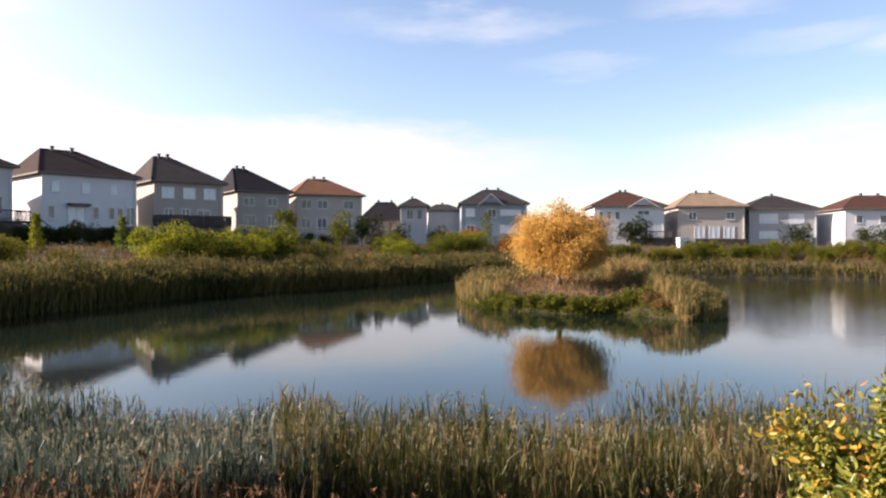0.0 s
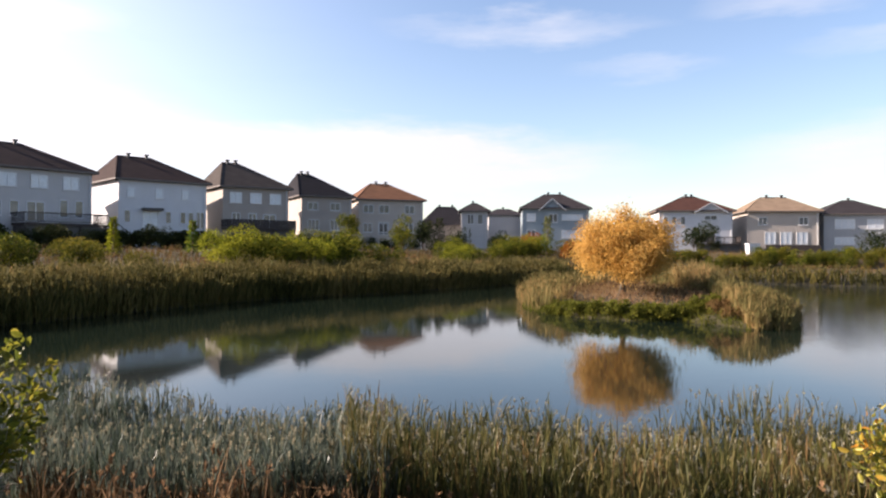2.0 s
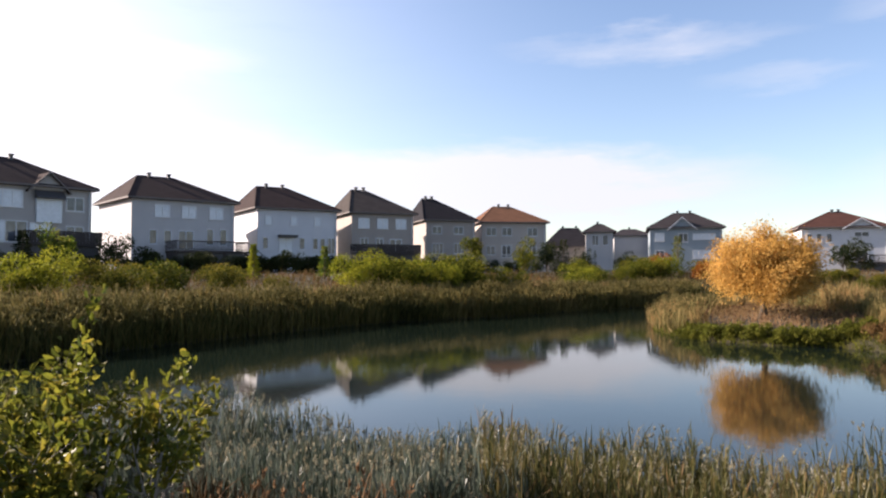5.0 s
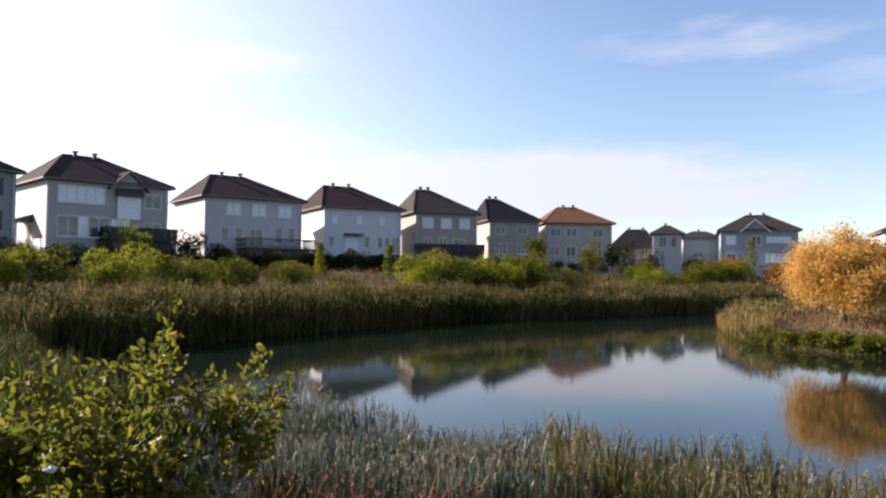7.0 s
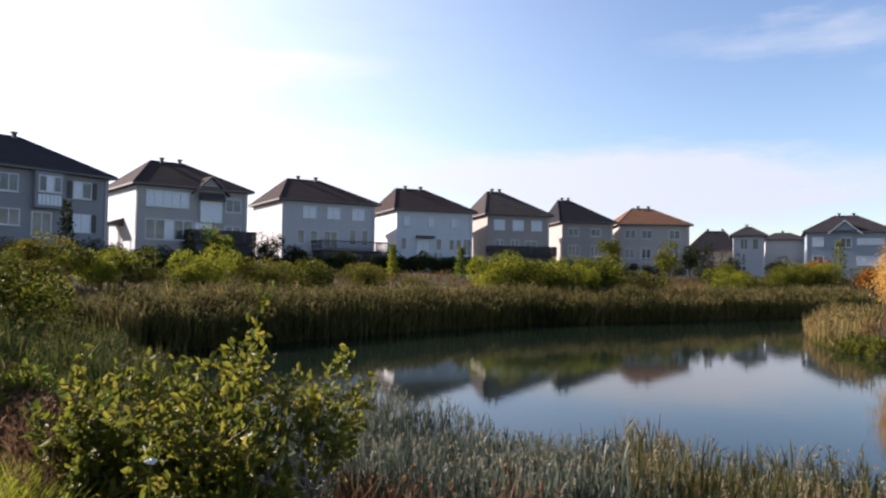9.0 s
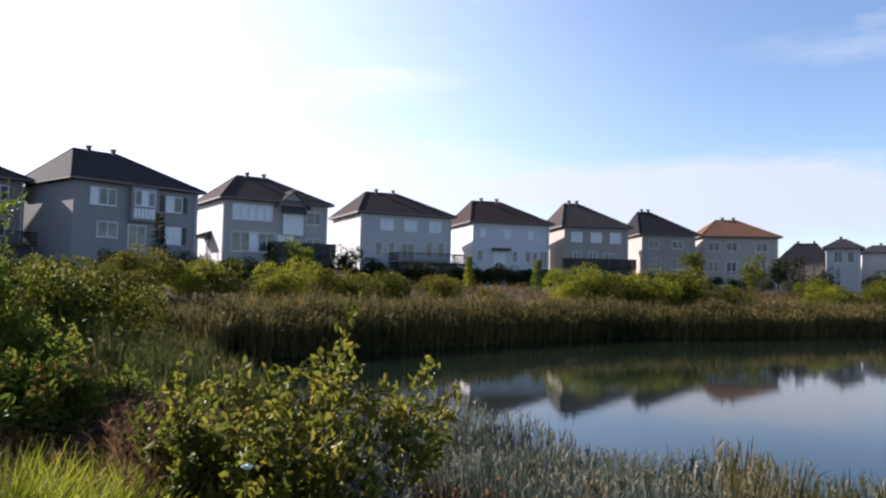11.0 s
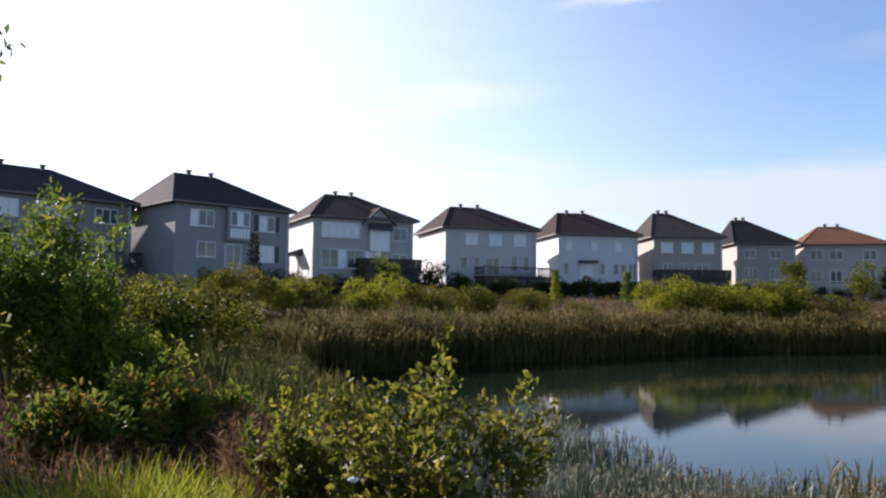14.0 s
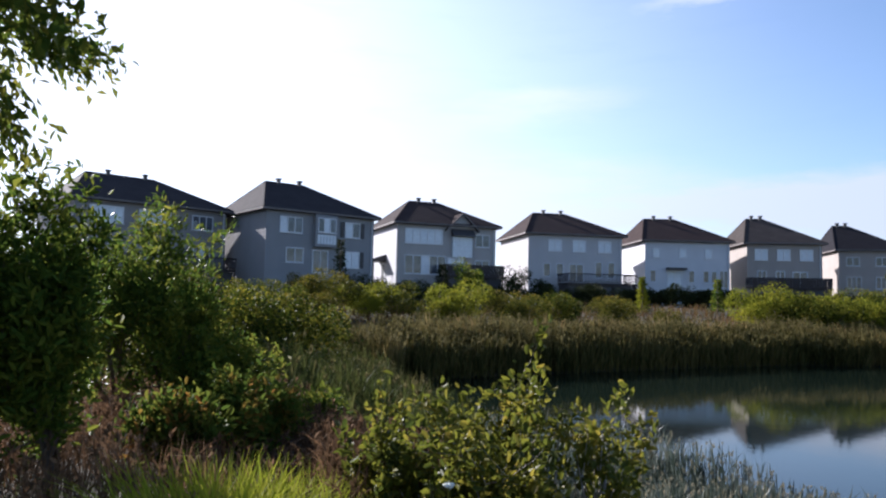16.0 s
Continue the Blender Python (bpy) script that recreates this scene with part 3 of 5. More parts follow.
def house(az_near, az_right, dist, heading, el_eave, wall, roof, label, depth=12.0, rise=3.2, base=3.0, ridge=(0.3, 0.62), vents=(0.36, 0.58), group="houses along the pond", foundation=0.5, ridge_az=None):
    """A house whose rear wall's near corner stands at az_near and whose far corner lies on the ray at az_right. Returns it, with its width and its eaves' height."""
    p = place(az_near, dist)
    h = radians(heading)
    u = Vector((math.sin(h), math.cos(h), 0))
    r = place(az_right, 1.0)
    # p + w * u = k * r
    det = u.x * -r.y + r.x * u.y
    w = (-p.x * -r.y + -p.y * r.x) / det
    eave = 3.25 + dist * math.tan(radians(el_eave)) - base
    ob = thing("house", pose(p.x, p.y, base, 0, 0, 90 - heading), label, "house", group)
    if ridge_az:
        back = p + Vector((-math.cos(h), math.sin(h), 0)) * depth / 2
        ends = []
        for a in ridge_az:
            s = place(a, 1.0)
            ends.append((-back.x * -s.y + -back.y * s.x) / (u.x * -s.y + s.x * u.y) / w)
        ridge = (max(0.12, ends[0]), min(0.88, max(ends[1], ends[0] + 0.2)))
        vents = [ridge[0] + (ridge[1] - ridge[0]) * k for k in (0.3, 0.85)]
    t = 0.25
    part("wall", Geo().ring(0, 0, w, depth, t, foundation, eave), WALLS[wall], ob)
    part("foundation", Geo().box(0.03, 0.03, -1.5, w - 0.03, depth - 0.03, foundation), M_CONCRETE, ob)
    for x, y in ((-0.02, -0.02), (w - 0.1, -0.02), (-0.02, depth - 0.1)):
        part("corner_trim", Geo().box(x, y, foundation, x + 0.12, y + 0.12, eave - 0.01), WALLS[wall], ob)
    rf = hip_roof(ob, w, depth, eave, rise, ROOFS[roof], over=0.55, ridge=(w * ridge[0], w * ridge[1]))
    for k in vents:
        roof_vent(rf, w * k, depth / 2 - 0.3, eave + rise - 0.12, 0.5)
    # gutter pipe at the far corner
    part("downpipe", Geo().tube([(w - 0.25, -0.12, 0.1), (w - 0.25, -0.12, eave - 0.1)], [0.05, 0.05], 6), M_TRIM, ob)
    return ob, w, eave


# house A, taupe, partly behind trees
H, w, e = house(73.23, 62.71, 68.0, 2, 6.8, "taupe", "charcoal", "taupe three-storey house with charcoal hip roof and deck", rise=3.3, ridge_az=(72.6, 68.0))
for z in (e - 1.9,):
    window(H, 1.2, z, 2.9, 1.5, 4, blind=True)
    window(H, 5.4, z, 2.9, 1.5, 4, blind=True)
    window(H, w - 3.4, z, 2.1, 1.4, 3)
window(H, w - 3.2, e - 4.9, 1.7, 1.5, 3, blind=2)
window(H, 5.6, e - 4.9, 1.7, 1.5, 2)
patio_door(H, 2.0, e - 5.4)
deck(H, 4.4, w - 0.2, e - 5.6, 3.0)

# house B, grey with a box bay and shuttered windows
H, w, e = house(59.69, 51.23, 66.3, 7, 6.85, "grey", "charcoal", "grey three-storey house with box bay and dark shutters", rise=3.6, ridge_az=(59.85, 56.9))
window(H, 1.3, e - 1.95, 2.3, 1.5, 3, blind=1)
window(H, 2.0, e - 4.7, 1.8, 1.4, 2)
bay = part("box_bay", Geo().box(w * 0.41, -0.55, e - 3.1, w * 0.62, -0.002, e - 0.06), WALLS["grey"], H)
window(H, w * 0.43, e - 1.75, w * 0.17, 1.4, 3, y=-0.55, blind=2)
pb = Geo()
for k in range(6):
    pb.box(w * (0.43 + 0.029 * k), -0.6, e - 2.85, w * (0.43 + 0.029 * k) + 0.28, -0.552, e - 1.95)
part("bay_panel", pb, M_BLIND, bay)
patio_door(H, w * 0.41, e - 5.6, 1.7, 2.2)
window(H, w - 3.3, e - 2.0, 1.7, 1.5, 2, shutters=True, blind=1)
window(H, w - 3.3, e - 4.95, 1.7, 1.6, 2, shutters=True, blind=True)
window(H, w - 3.6, e - 8.1, 2.2, 1.6, 3, shutters=True)
patio_door(H, w * 0.41, e - 8.4, 1.7, 2.1)

# house C, brown-grey with a gable over a balcony recess
H, w, e = house(49.28, 41.34, 73.8, 25, 6.15, "brown", "brown", "brown-grey house with cross gable, balcony and side porch", rise=3.3, ridge_az=(48.4, 46.1))
gable(H, w * 0.5, w * 0.28, e - 0.2, 1.5, 4.5, WALLS["brown"], ROOFS["brown"])
window(H, 0.8, e - 2.0, 4.2, 1.6, 5, blind=True)
window(H, 0.8, e - 5.2, 4.6, 2.0, 5, blind=3)
bal = Geo().box(w * 0.545, -0.3, e - 3.3, w * 0.745, -0.002, e - 0.9)
part("balcony_panel", bal, M_BLIND, H, "pale balcony screen")
part("awning", Geo().add([(w * 0.53, -0.9, e - 0.95), (w * 0.76, -0.9, e - 0.95), (w * 0.76, -0.25, e - 0.3), (w * 0.53, -0.25, e - 0.3),
                          (w * 0.53, -0.9, e - 1.05), (w * 0.76, -0.9, e - 1.05), (w * 0.76, -0.25, e - 1.05), (w * 0.53, -0.25, e - 1.05)],
                         [(0, 1, 2, 3), (7, 6, 5, 4), (0, 4, 5, 1), (1, 5, 6, 2), (3, 7, 4, 0), (2, 6, 7, 3)]), M_DARKTRIM, H)
window(H, w - 2.4, e - 2.1, 1.7, 1.4, 2)
patio_door(H, w * 0.5, e - 5.5, 1.9, 2.2, dark=False)
window(H, w - 2.4, e - 5.1, 1.7, 1.6, 2)
deck(H, w * 0.42, w - 0.1, e - 5.2, 2.6, boarded=True)
window(H, 3.4, e - 8.0, 1.5, 1.0, 2)
# porch on the side wall
pr = part("porch_roof", Geo().add([(-1.6, 4.0, e - 3.6), (0, 4.0, e - 3.0), (0, 7.0, e - 3.0), (-1.6, 7.0, e - 3.6), (-1.6, 4.0, e - 3.8), (0, 4.0, e - 3.8), (0, 7.0, e - 3.8), (-1.6, 7.0, e - 3.8)],
                                  [(0, 1, 2, 3), (7, 6, 5, 4), (0, 4, 5, 1), (1, 5, 6, 2), (2, 6, 7, 3), (3, 7, 4, 0)]), M_DARKTRIM, H)
part("porch_post", Geo().box(-1.5, 4.1, -0.5, -1.38, 4.22, e - 3.8), M_DARKTRIM, pr)
part("porch_post", Geo().box(-1.5, 6.78, -0.5, -1.38, 6.9, e - 3.8), M_DARKTRIM, pr)
# added panel, its white stands for strong sun on the brown-grey side wall
part("side_cladding", Geo().box(-0.055, 0.13, 0.52, -0.022, 11.87, e - 0.02), WALLS["white"], H, "lap siding panel on the side wall, white for the bright sun on it")
part("side_door", Geo().box(-0.09, 4.9, e - 6.2, -0.002, 5.9, e - 4.1), M_DARKTRIM, H)
part("side_step", Geo().box(-1.6, 3.9, -0.6, -0.002, 7.0, e - 6.25), M_CONCRETE, H)

# house D, pale with a long deck
H, w, e = house(38.65, 31.33, 83.0, 34, 5.5, "pale", "brown", "pale grey house with brown hip roof and dark deck", rise=3.3, ridge_az=(38.3, 35.8))
for x in (2.4, 5.4, 8.6):
    window(H, min(x, w - 2.2), e - 1.9, 1.7, 1.4, 2, blind=True)
for x in (1.8, 3.4):
    window(H, x, e - 4.9, 0.9, 1.6, 1)
patio_door(H, 5.0, e - 5.4)
window(H, w - 3.4, e - 4.9, 0.9, 1.9, 1)
window(H, w - 1.8, e - 4.9, 0.9, 1.9, 1)
deck(H, 3.6, w + 0.2, e - 5.6, 3.4, 1)

# house E, white
H, w, e = house(29.55, 23.43, 90.5, 43, 4.97, "white", "brown", "white house with dark brown hip roof and dark awning", rise=3.5, ridge_az=(29.66, 27.4))
for x in (0.9, 4.2, 7.4):
    window(H, min(x, w - 1.6), e - 2.0, 1.0, 1.2, 1, blind=True)
part("awning", Geo().box(2.6, -1.0, e - 3.5, 4.9, -0.002, e - 3.2), M_DARKTRIM, H)
for x in (0.6, 5.4, 7.2, 8.2):
    window(H, min(x, w - 1.0), e - 5.0, 0.75, 1.5, 1)
patio_door(H, w - 1.3, e - 5.6, 1.1, 2.2)
window(H, 5.0, e - 7.6, 1.4, 0.8, 2)
window(H, 7.6, e - 7.6, 1.4, 0.8, 2)
patio_door(H, 2.7, e - 5.6, 1.9, 2.1, dark=False)

# house F, beige with a wide dark deck
H, w, e = house(22.2, 17.26, 96.5, 51, 4.7, "beige", "grey", "beige house with grey hip roof and wide dark deck", rise=3.9, ridge_az=(22.26, 21.17))
for x in (0.9, 3.6, 6.3):
    window(H, min(x, w - 1.8), e - 2.0, 1.6, 1.4, 2, blind=True)
for x in (1.2, 3.4):
    window(H, x, e - 4.8, 1.1, 1.5, 2)
patio_door(H, 5.4, e - 5.5)
deck(H, -0.2, w + 0.1, e - 5.3, 2.6, boarded=True)

# house G, narrow with a dark roof
H, w, e = house(16.2, 12.27, 108.0, 58, 4.12, "beige", "black", "narrow beige house with black hip roof", rise=4.0, ridge_az=(17.1, 15.67))
for x in (0.9, 4.4):
    window(H, x, e - 2.0, 1.6, 1.2, 2)
    window(H, x, e - 5.0, 1.8, 1.6, 3)

# house H, sand with a rust roof
H, w, e = house(11.69, 6.55, 114.5, 66, 3.93, "sand", "rust", "sand coloured house with rust brown roof", rise=3.2, ridge_az=(10.8, 9.4))
for x in (0.7, 3.3, 7.6):
    window(H, min(x, w - 2.0), e - 2.1, 1.7, 1.4, 2)
    window(H, min(x, w - 2.0), e - 5.2, 1.5, 1.5, 2)
patio_door(H, 3.2, e - 5.6)

# a small house with a turret between, farther back
H, w, e = house(6.6, 3.0, 132.0, 84, 1.9, "beige", "black", "low house with black roof behind garden trees", rise=3.9, ridge=(0.35, 0.75), vents=(0.4, 0.7))
H, w, e = house(3.4, 1.3, 126.0, 86, 3.05, "pale", "charcoal", "pale turret house with charcoal roof", rise=1.7, depth=6, ridge=(0.4, 0.6), vents=(0.45,))
window(H, 1.0, e - 2.2, 1.2, 1.8, 2)
window(H, w - 1.8, e - 2.2, 1.0, 1.8, 1)
H, w, e = house(1.2, -1.4, 138.0, 86, 2.75, "pale", "charcoal", "pale house with charcoal roof far back", rise=1.6, ridge=(0.3, 0.7), vents=(0.5,))

# house K, blue-grey with a gable
H, w, e = house(-1.5, -6.73, 124.0, 90, 3.28, "blue", "charcoal", "blue-grey house with gable and white trim", rise=3.0, ridge=(0.36, 0.64), vents=(0.42, 0.6), base=2.8)
gable(H, w * 0.27, w * 0.36, e - 0.1, 1.8, 4.5, WALLS["blue"], ROOFS["charcoal"], edge=M_TRIM)
window(H, 0.8, e - 2.1, 1.5, 1.4, 2, blind=True)
window(H, w * 0.4, e - 2.3, 1.5, 1.5, 2)
window(H, w - 4.6, e - 1.9, 3.6, 1.0, 4, blind=True)
window(H, 0.8, e - 5.0, 1.5, 1.4, 2)
window(H, w - 4.6, e - 5.0, 3.6, 1.4, 4, blind=True)

# the far row over the pond
H, w, e = house(-12.08, -17.34, 122.0, 93, 3.04, "white", "red", "white house with red-brown roof, gable and dark deck", rise=2.9, ridge=(0.42, 0.58), vents=(0.46, 0.54), base=2.6)
gable(H, w * 0.5, w * 0.4, e - 0.1, 1.4, 4.5, WALLS["white"], ROOFS["red"], edge=M_TRIM)
for x in (0.7, 2.0, 3.4):
    window(H, x, e - 2.2, 0.8, 1.4, 1)
window(H, w * 0.62, e - 1.4, 2.0, 0.8, 2)
patio_door(H, w * 0.62, e - 5.2, 1.8, 1.9)
deck(H, w * 0.5, w + 0.6, e - 5.2, 3.0)
H, w, e = house(-18.4, -23.09, 125.0, 95, 2.93, "sand", "tan", "sand coloured house with tan roof and white doors", rise=2.8, ridge=(0.32, 0.68), vents=(0.4, 0.62), base=2.6)
for x in (1.6, w - 3.0):
    window(H, x, e - 2.1, 1.4, 1.3, 2)
for x in (2.6, 5.0, 7.4):
    patio_door(H, x, e - 5.2, 1.7, 2.0, dark=False)
part("deck_screen", Geo().box(2.2, -2.4, 0.3, w - 0.4, -2.25, e - 5.3), M_DECK, H)
H, w, e = house(-23.4, -27.83, 130.0, 97, 2.66, "mist", "charcoal", "grey house with charcoal roof and pale windows", rise=2.7, ridge=(0.42, 0.58), vents=(0.5,), base=2.6)
window(H, 1.6, e - 2.3, 3.0, 1.6, 3, blind=True)
window(H, 1.6, e - 4.8, 3.0, 1.2, 3, blind=True)
window(H, w - 4.4, e - 2.3, 2.4, 1.6, 2, blind=True)
H, w, e = house(-29.6, -34.8, 130.0, 97, 2.55, "white", "red", "white house with red-brown hip roof at the far shore", rise=2.6, ridge=(0.3, 0.62), vents=(0.36, 0.56), base=2.6)
for x in (1.6, 5.2, 8.4):
    window(H, x, e - 2.2, 1.1, 1.3, 1)
patio_door(H, 5.6, e - 5.0, 2.2, 2.0)
window(H, 8.8, e - 4.8, 2.4, 1.7, 3, blind=True)
deck(H, 3.0, w, e - 5.2, 3.0)


# ---------------------------------------------------------------- plants: generators
RNG = np.random.default_rng(7)


def blades(base, height, lean, width, seg=3, rng=RNG, curl=1.6, turn=None):
    """Tapered bending blades as strips; one row of base, height, lean (x, y) and width for each blade."""
    n = len(base)
    a = rng.uniform(0, math.pi, n) if turn is None else turn
    side = np.stack([np.cos(a), np.sin(a), np.zeros(n)], 1)
    k = np.linspace(0, 1, seg + 1)
    v = np.empty((n, seg + 1, 2, 3))
    for i, u in enumerate(k):
        c = base.copy()
        c[:, :2] += lean * (u ** curl)[..., None] if np.ndim(u) else lean * u ** curl
        drop = 0.35 * np.hypot(lean[:, 0], lean[:, 1]) * u ** 3
        c[:, 2] += height * u - drop
        wd = width * (1 - u) ** 0.6 * (0.6 + 0.8 * min(1.0, 3 * u)) + 0.0008
        v[:, i, 0] = c - side * wd[:, None] / 2
        v[:, i, 1] = c + side * wd[:, None] / 2
    idx = np.arange(n)[:, None] * (seg + 1) * 2
    f = np.concatenate([np.stack([idx + 2 * i, idx + 2 * i + 1, idx + 2 * i + 3, idx + 2 * i + 2], 2) for i in range(seg)], 1)
    return v.reshape(-1, 3), f.reshape(-1, 4)


def leaves(at, way, length, width, rng=RNG, fold=0.25, oval=False):
    """Folded pointed leaves: at, way (both n x 3), length and width for each; oval ones are rounder, of two halves with a curled tip."""
    n = len(at)
    way = way / (np.linalg.norm(way, axis=1, keepdims=True) + 1e-9)
    r = rng.normal(size=(n, 3))
    side = np.cross(way, r)
    side /= np.linalg.norm(side, axis=1, keepdims=True) + 1e-9
    up = np.cross(side, way)
    L, W = length[:, None], width[:, None]
    if oval:
        curl = rng.uniform(0.05, 0.35, (n, 1))
        tip = at + way * L - up * L * curl
        a, b = at + way * L * 0.28, at + way * L * 0.72 - up * L * curl * 0.4
        lift = up * W * fold
        v = np.stack([at, a + side * W * 0.42 + lift, b + side * W * 0.46 + lift, tip, b - side * W * 0.46 + lift, a - side * W * 0.42 + lift], 1).reshape(-1, 3)
        k = 6 * np.arange(n)[:, None]
        return v, np.concatenate([k + (0, 1, 2, 3), k + (0, 3, 4, 5)], 1).reshape(-1, 4)
    tip = at + way * L - up * L * 0.15
    mid = at + way * L * 0.5
    left, right = mid + side * W / 2 + up * W * fold, mid - side * W / 2 + up * W * fold
    v = np.stack([at, left, tip, right], 1).reshape(-1, 3)
    return v, np.arange(4 * n).reshape(-1, 4)


def join(parts):
    vs, fs, k = [], [], 0
    for v, f in parts:
        vs.append(v)
        fs.append(f + k)
        k += len(v)
    return np.concatenate(vs), np.concatenate(fs)


def scatter(poly, lo, hi, count, box, rng=RNG, keep=None):
    """Points whose distance from the polygon's edge lies between lo and hi, inside box (x0, y0, x1, y1)."""
    out = np.empty((0, 2))
    while len(out) < count:
        p = np.stack([rng.uniform(box[0], box[2], count * 3), rng.uniform(box[1], box[3], count * 3)], 1)
        s = signed_distance(p[:, 0], p[:, 1], poly)
        ok = (s > lo) & (s < hi)
        if keep is not None:
            ok &= keep(p[:, 0], p[:, 1])
        if not ok.any():
            break
        out = np.concatenate([out, p[ok]])
    return out[:count]


def on_ground(p, sink=0.05, floor=-0.25):
    z = np.maximum(ground_height(p[:, 0], p[:, 1]), floor) - sink
    return np.column_stack([p, z])


def clumped(p, size, amount, rng=RNG):
    """Height factors that rise and fall in clumps."""
    out = np.array([noise.noise((x / size, y / size, 3.3)) for x, y in p])
    return 1 + amount * out


def reed_bed(name, p, height, material, label, plume=0.25, leafs=3, width=0.02, spread=0.35, plume_mat=None, category="reeds", seg=3, rng=RNG, head=0.18, sway=0.12, lumpy=0.3, blade=(0.35, 0.6), low=0.05, high=0.6):
    """Upright stalks with long arching leaves and, on some, feathery heads. One object of kind stuff."""
    n = len(p)
    base = on_ground(p)
    h = height * clumped(p, 1.6, lumpy) * rng.uniform(0.72, 1.12, n)
    lean = rng.normal(0, sway, (n, 2)) * h[:, None]
    bits = [blades(base, h, lean, np.full(n, width * 0.55), seg, rng)]
    for _ in range(leafs):
        u = rng.uniform(low, high, n)
        b = base.copy()
        b[:, 2] += h * u
        b[:, :2] += lean * (u ** 1.6)[:, None]
        ll = h * rng.uniform(blade[0], blade[1], n)
        bits.append(blades(b, ll, lean * 0.3 + rng.normal(0, spread, (n, 2)) * ll[:, None], width * rng.uniform(0.8, 1.4, n), seg, rng))
    v, f = join(bits)
    ob = tagged(new(name, from_arrays(name, v, f, material)), label, category, kind="stuff")
    if plume > 0:
        k = rng.uniform(0, 1, n) < plume
        tip = base[k].copy()
        tip[:, 2] += h[k] * 0.97 - 0.35 * np.hypot(lean[k, 0], lean[k, 1])
        tip[:, :2] += lean[k]
        bits = []
        for _ in range(7):
            o = tip.copy()
            o[:, 2] += rng.uniform(-0.5, 0.3, len(o)) * head
            w = rng.normal(0, 0.35, (len(o), 3))
            w[:, 2] += 0.9
            bits.append(leaves(o, w, rng.uniform(0.5, 1.0, len(o)) * head, np.full(len(o), head * 0.28), rng))
        v, f = join(bits)
        pl = new("seed_head", from_arrays("seed_head", v, f, plume_mat or M_PLUME))
        pl.parent = ob
        tagged(pl, "pale feathery reed heads", kind="stuff")
    return ob


def grow(base, way, length, radius, rng, level=0, top=3, wander=0.25, kids=4, droop=0.0):
    """A branching stem: lists of (points, radii, level) and of twig points with their directions."""
    n = 5
    pts, rad = [Vector(base)], [radius]
    d = Vector(way).normalized()
    for i in range(n):
        d = (d + Vector(rng.normal(0, wander, 3)) * 0.5 + Vector((0, 0, 0.06 - droop * (i + 1) * 0.1))).normalized()
        pts.append(pts[-1] + d * length / n)
        rad.append(radius * (1 - 0.75 * (i + 1) / n))
    stems = [(pts, rad, level)]
    twigs = []
    if level >= top:
        for i in range(1, n + 1):
            twigs.append((pts[i], (pts[i] - pts[i - 1]).normalized()))
        return stems, twigs
    for k in range(kids):
        i = int(rng.integers(2 if level == 0 else 1, n + 1))
        ax = Vector(rng.normal(0, 1, 3))
        side = d.cross(ax).normalized()
        nd = (d * rng.uniform(0.4, 0.9) + side * rng.uniform(0.6, 1.1) + Vector((0, 0, 0.25))).normalized()
        s, t = grow(pts[i], nd, length * rng.uniform(0.45, 0.7), rad[i] * 0.7, rng, level + 1, top, wander, kids, droop)
        stems += s
        twigs += t
    for i in range(3, n + 1):
        twigs.append((pts[i], (pts[i] - pts[i - 1]).normalized()))
    return stems, twigs


def near_shrub(name, x, y, crest, width, leaf_mat, label, stems=4, per=9, leaf=0.06, bark=M_PALEBARK, seed=1, spread=0.6, category="shrub", top=3, kids=4, radius=0.014, ratio=0.5, reach=0.05, bare=0.0):
    """A leafy shrub on the near bank whose top reaches the height crest: forking stems, and leaves along every twig."""
    rng = np.random.default_rng(seed)
    z = gz(x, y) - 0.04
    height = crest - z
    ob = thing(name, pose(x, y, z), label, category)
    lv, grown = [], []
    for k in range(stems):
        a = rng.uniform(0, 2 * math.pi)
        r = rng.uniform(0.02, 0.14) * spread
        s = rng.uniform(0.15, 1.0) * spread
        grown.append(grow((math.cos(a) * r, math.sin(a) * r, 0), (math.cos(a) * s, math.sin(a) * s, 1.0), height * rng.uniform(0.5, 0.75), radius * rng.uniform(0.7, 1.2) * height, rng, 0, top, 0.28, kids))
    every = np.array([t[0] for _, tw in grown for t in tw])
    kz = height / np.percentile(every[:, 2], 99)
    kx = width / 2 / np.percentile(np.hypot(every[:, 0], every[:, 1]), 92)
    fit_to = Vector((kx, kx, kz))
    for st, tw in grown:
        g = Geo()
        for pts, rad, lev in st:
            g.tube([q * fit_to for q in pts], rad, 6 if lev == 0 else 4 if lev == 1 else 3)
        part("stem", g, bark, ob, smooth=True)
        P = np.array([t[0] * fit_to for t in tw])
        D = np.array([t[1] for t in tw])
        up = rng.uniform(0, 1, len(P)) < np.clip((P[:, 2] / height - bare) / 0.2 + 0.15, 0.0, 1.0) if bare else np.ones(len(P), bool)
        P, D = np.repeat(P[up], per, 0), np.repeat(D[up], per, 0)
        P = P + rng.normal(0, reach, P.shape)
        P[:, 2] = np.maximum(P[:, 2], 0.03)
        W = D * 0.6 + rng.normal(0, 0.8, P.shape)
        W[:, 2] += 0.15
        L = leaf * rng.uniform(0.55, 1.25, len(P))
        lv.append(leaves(P, W, L, L * ratio, rng, oval=True))
    v, f = join(lv)
    fo = new("foliage", from_arrays("foliage", v, f, leaf_mat))
    fo.parent = ob
    tagged(fo, kind="stuff")
    return ob


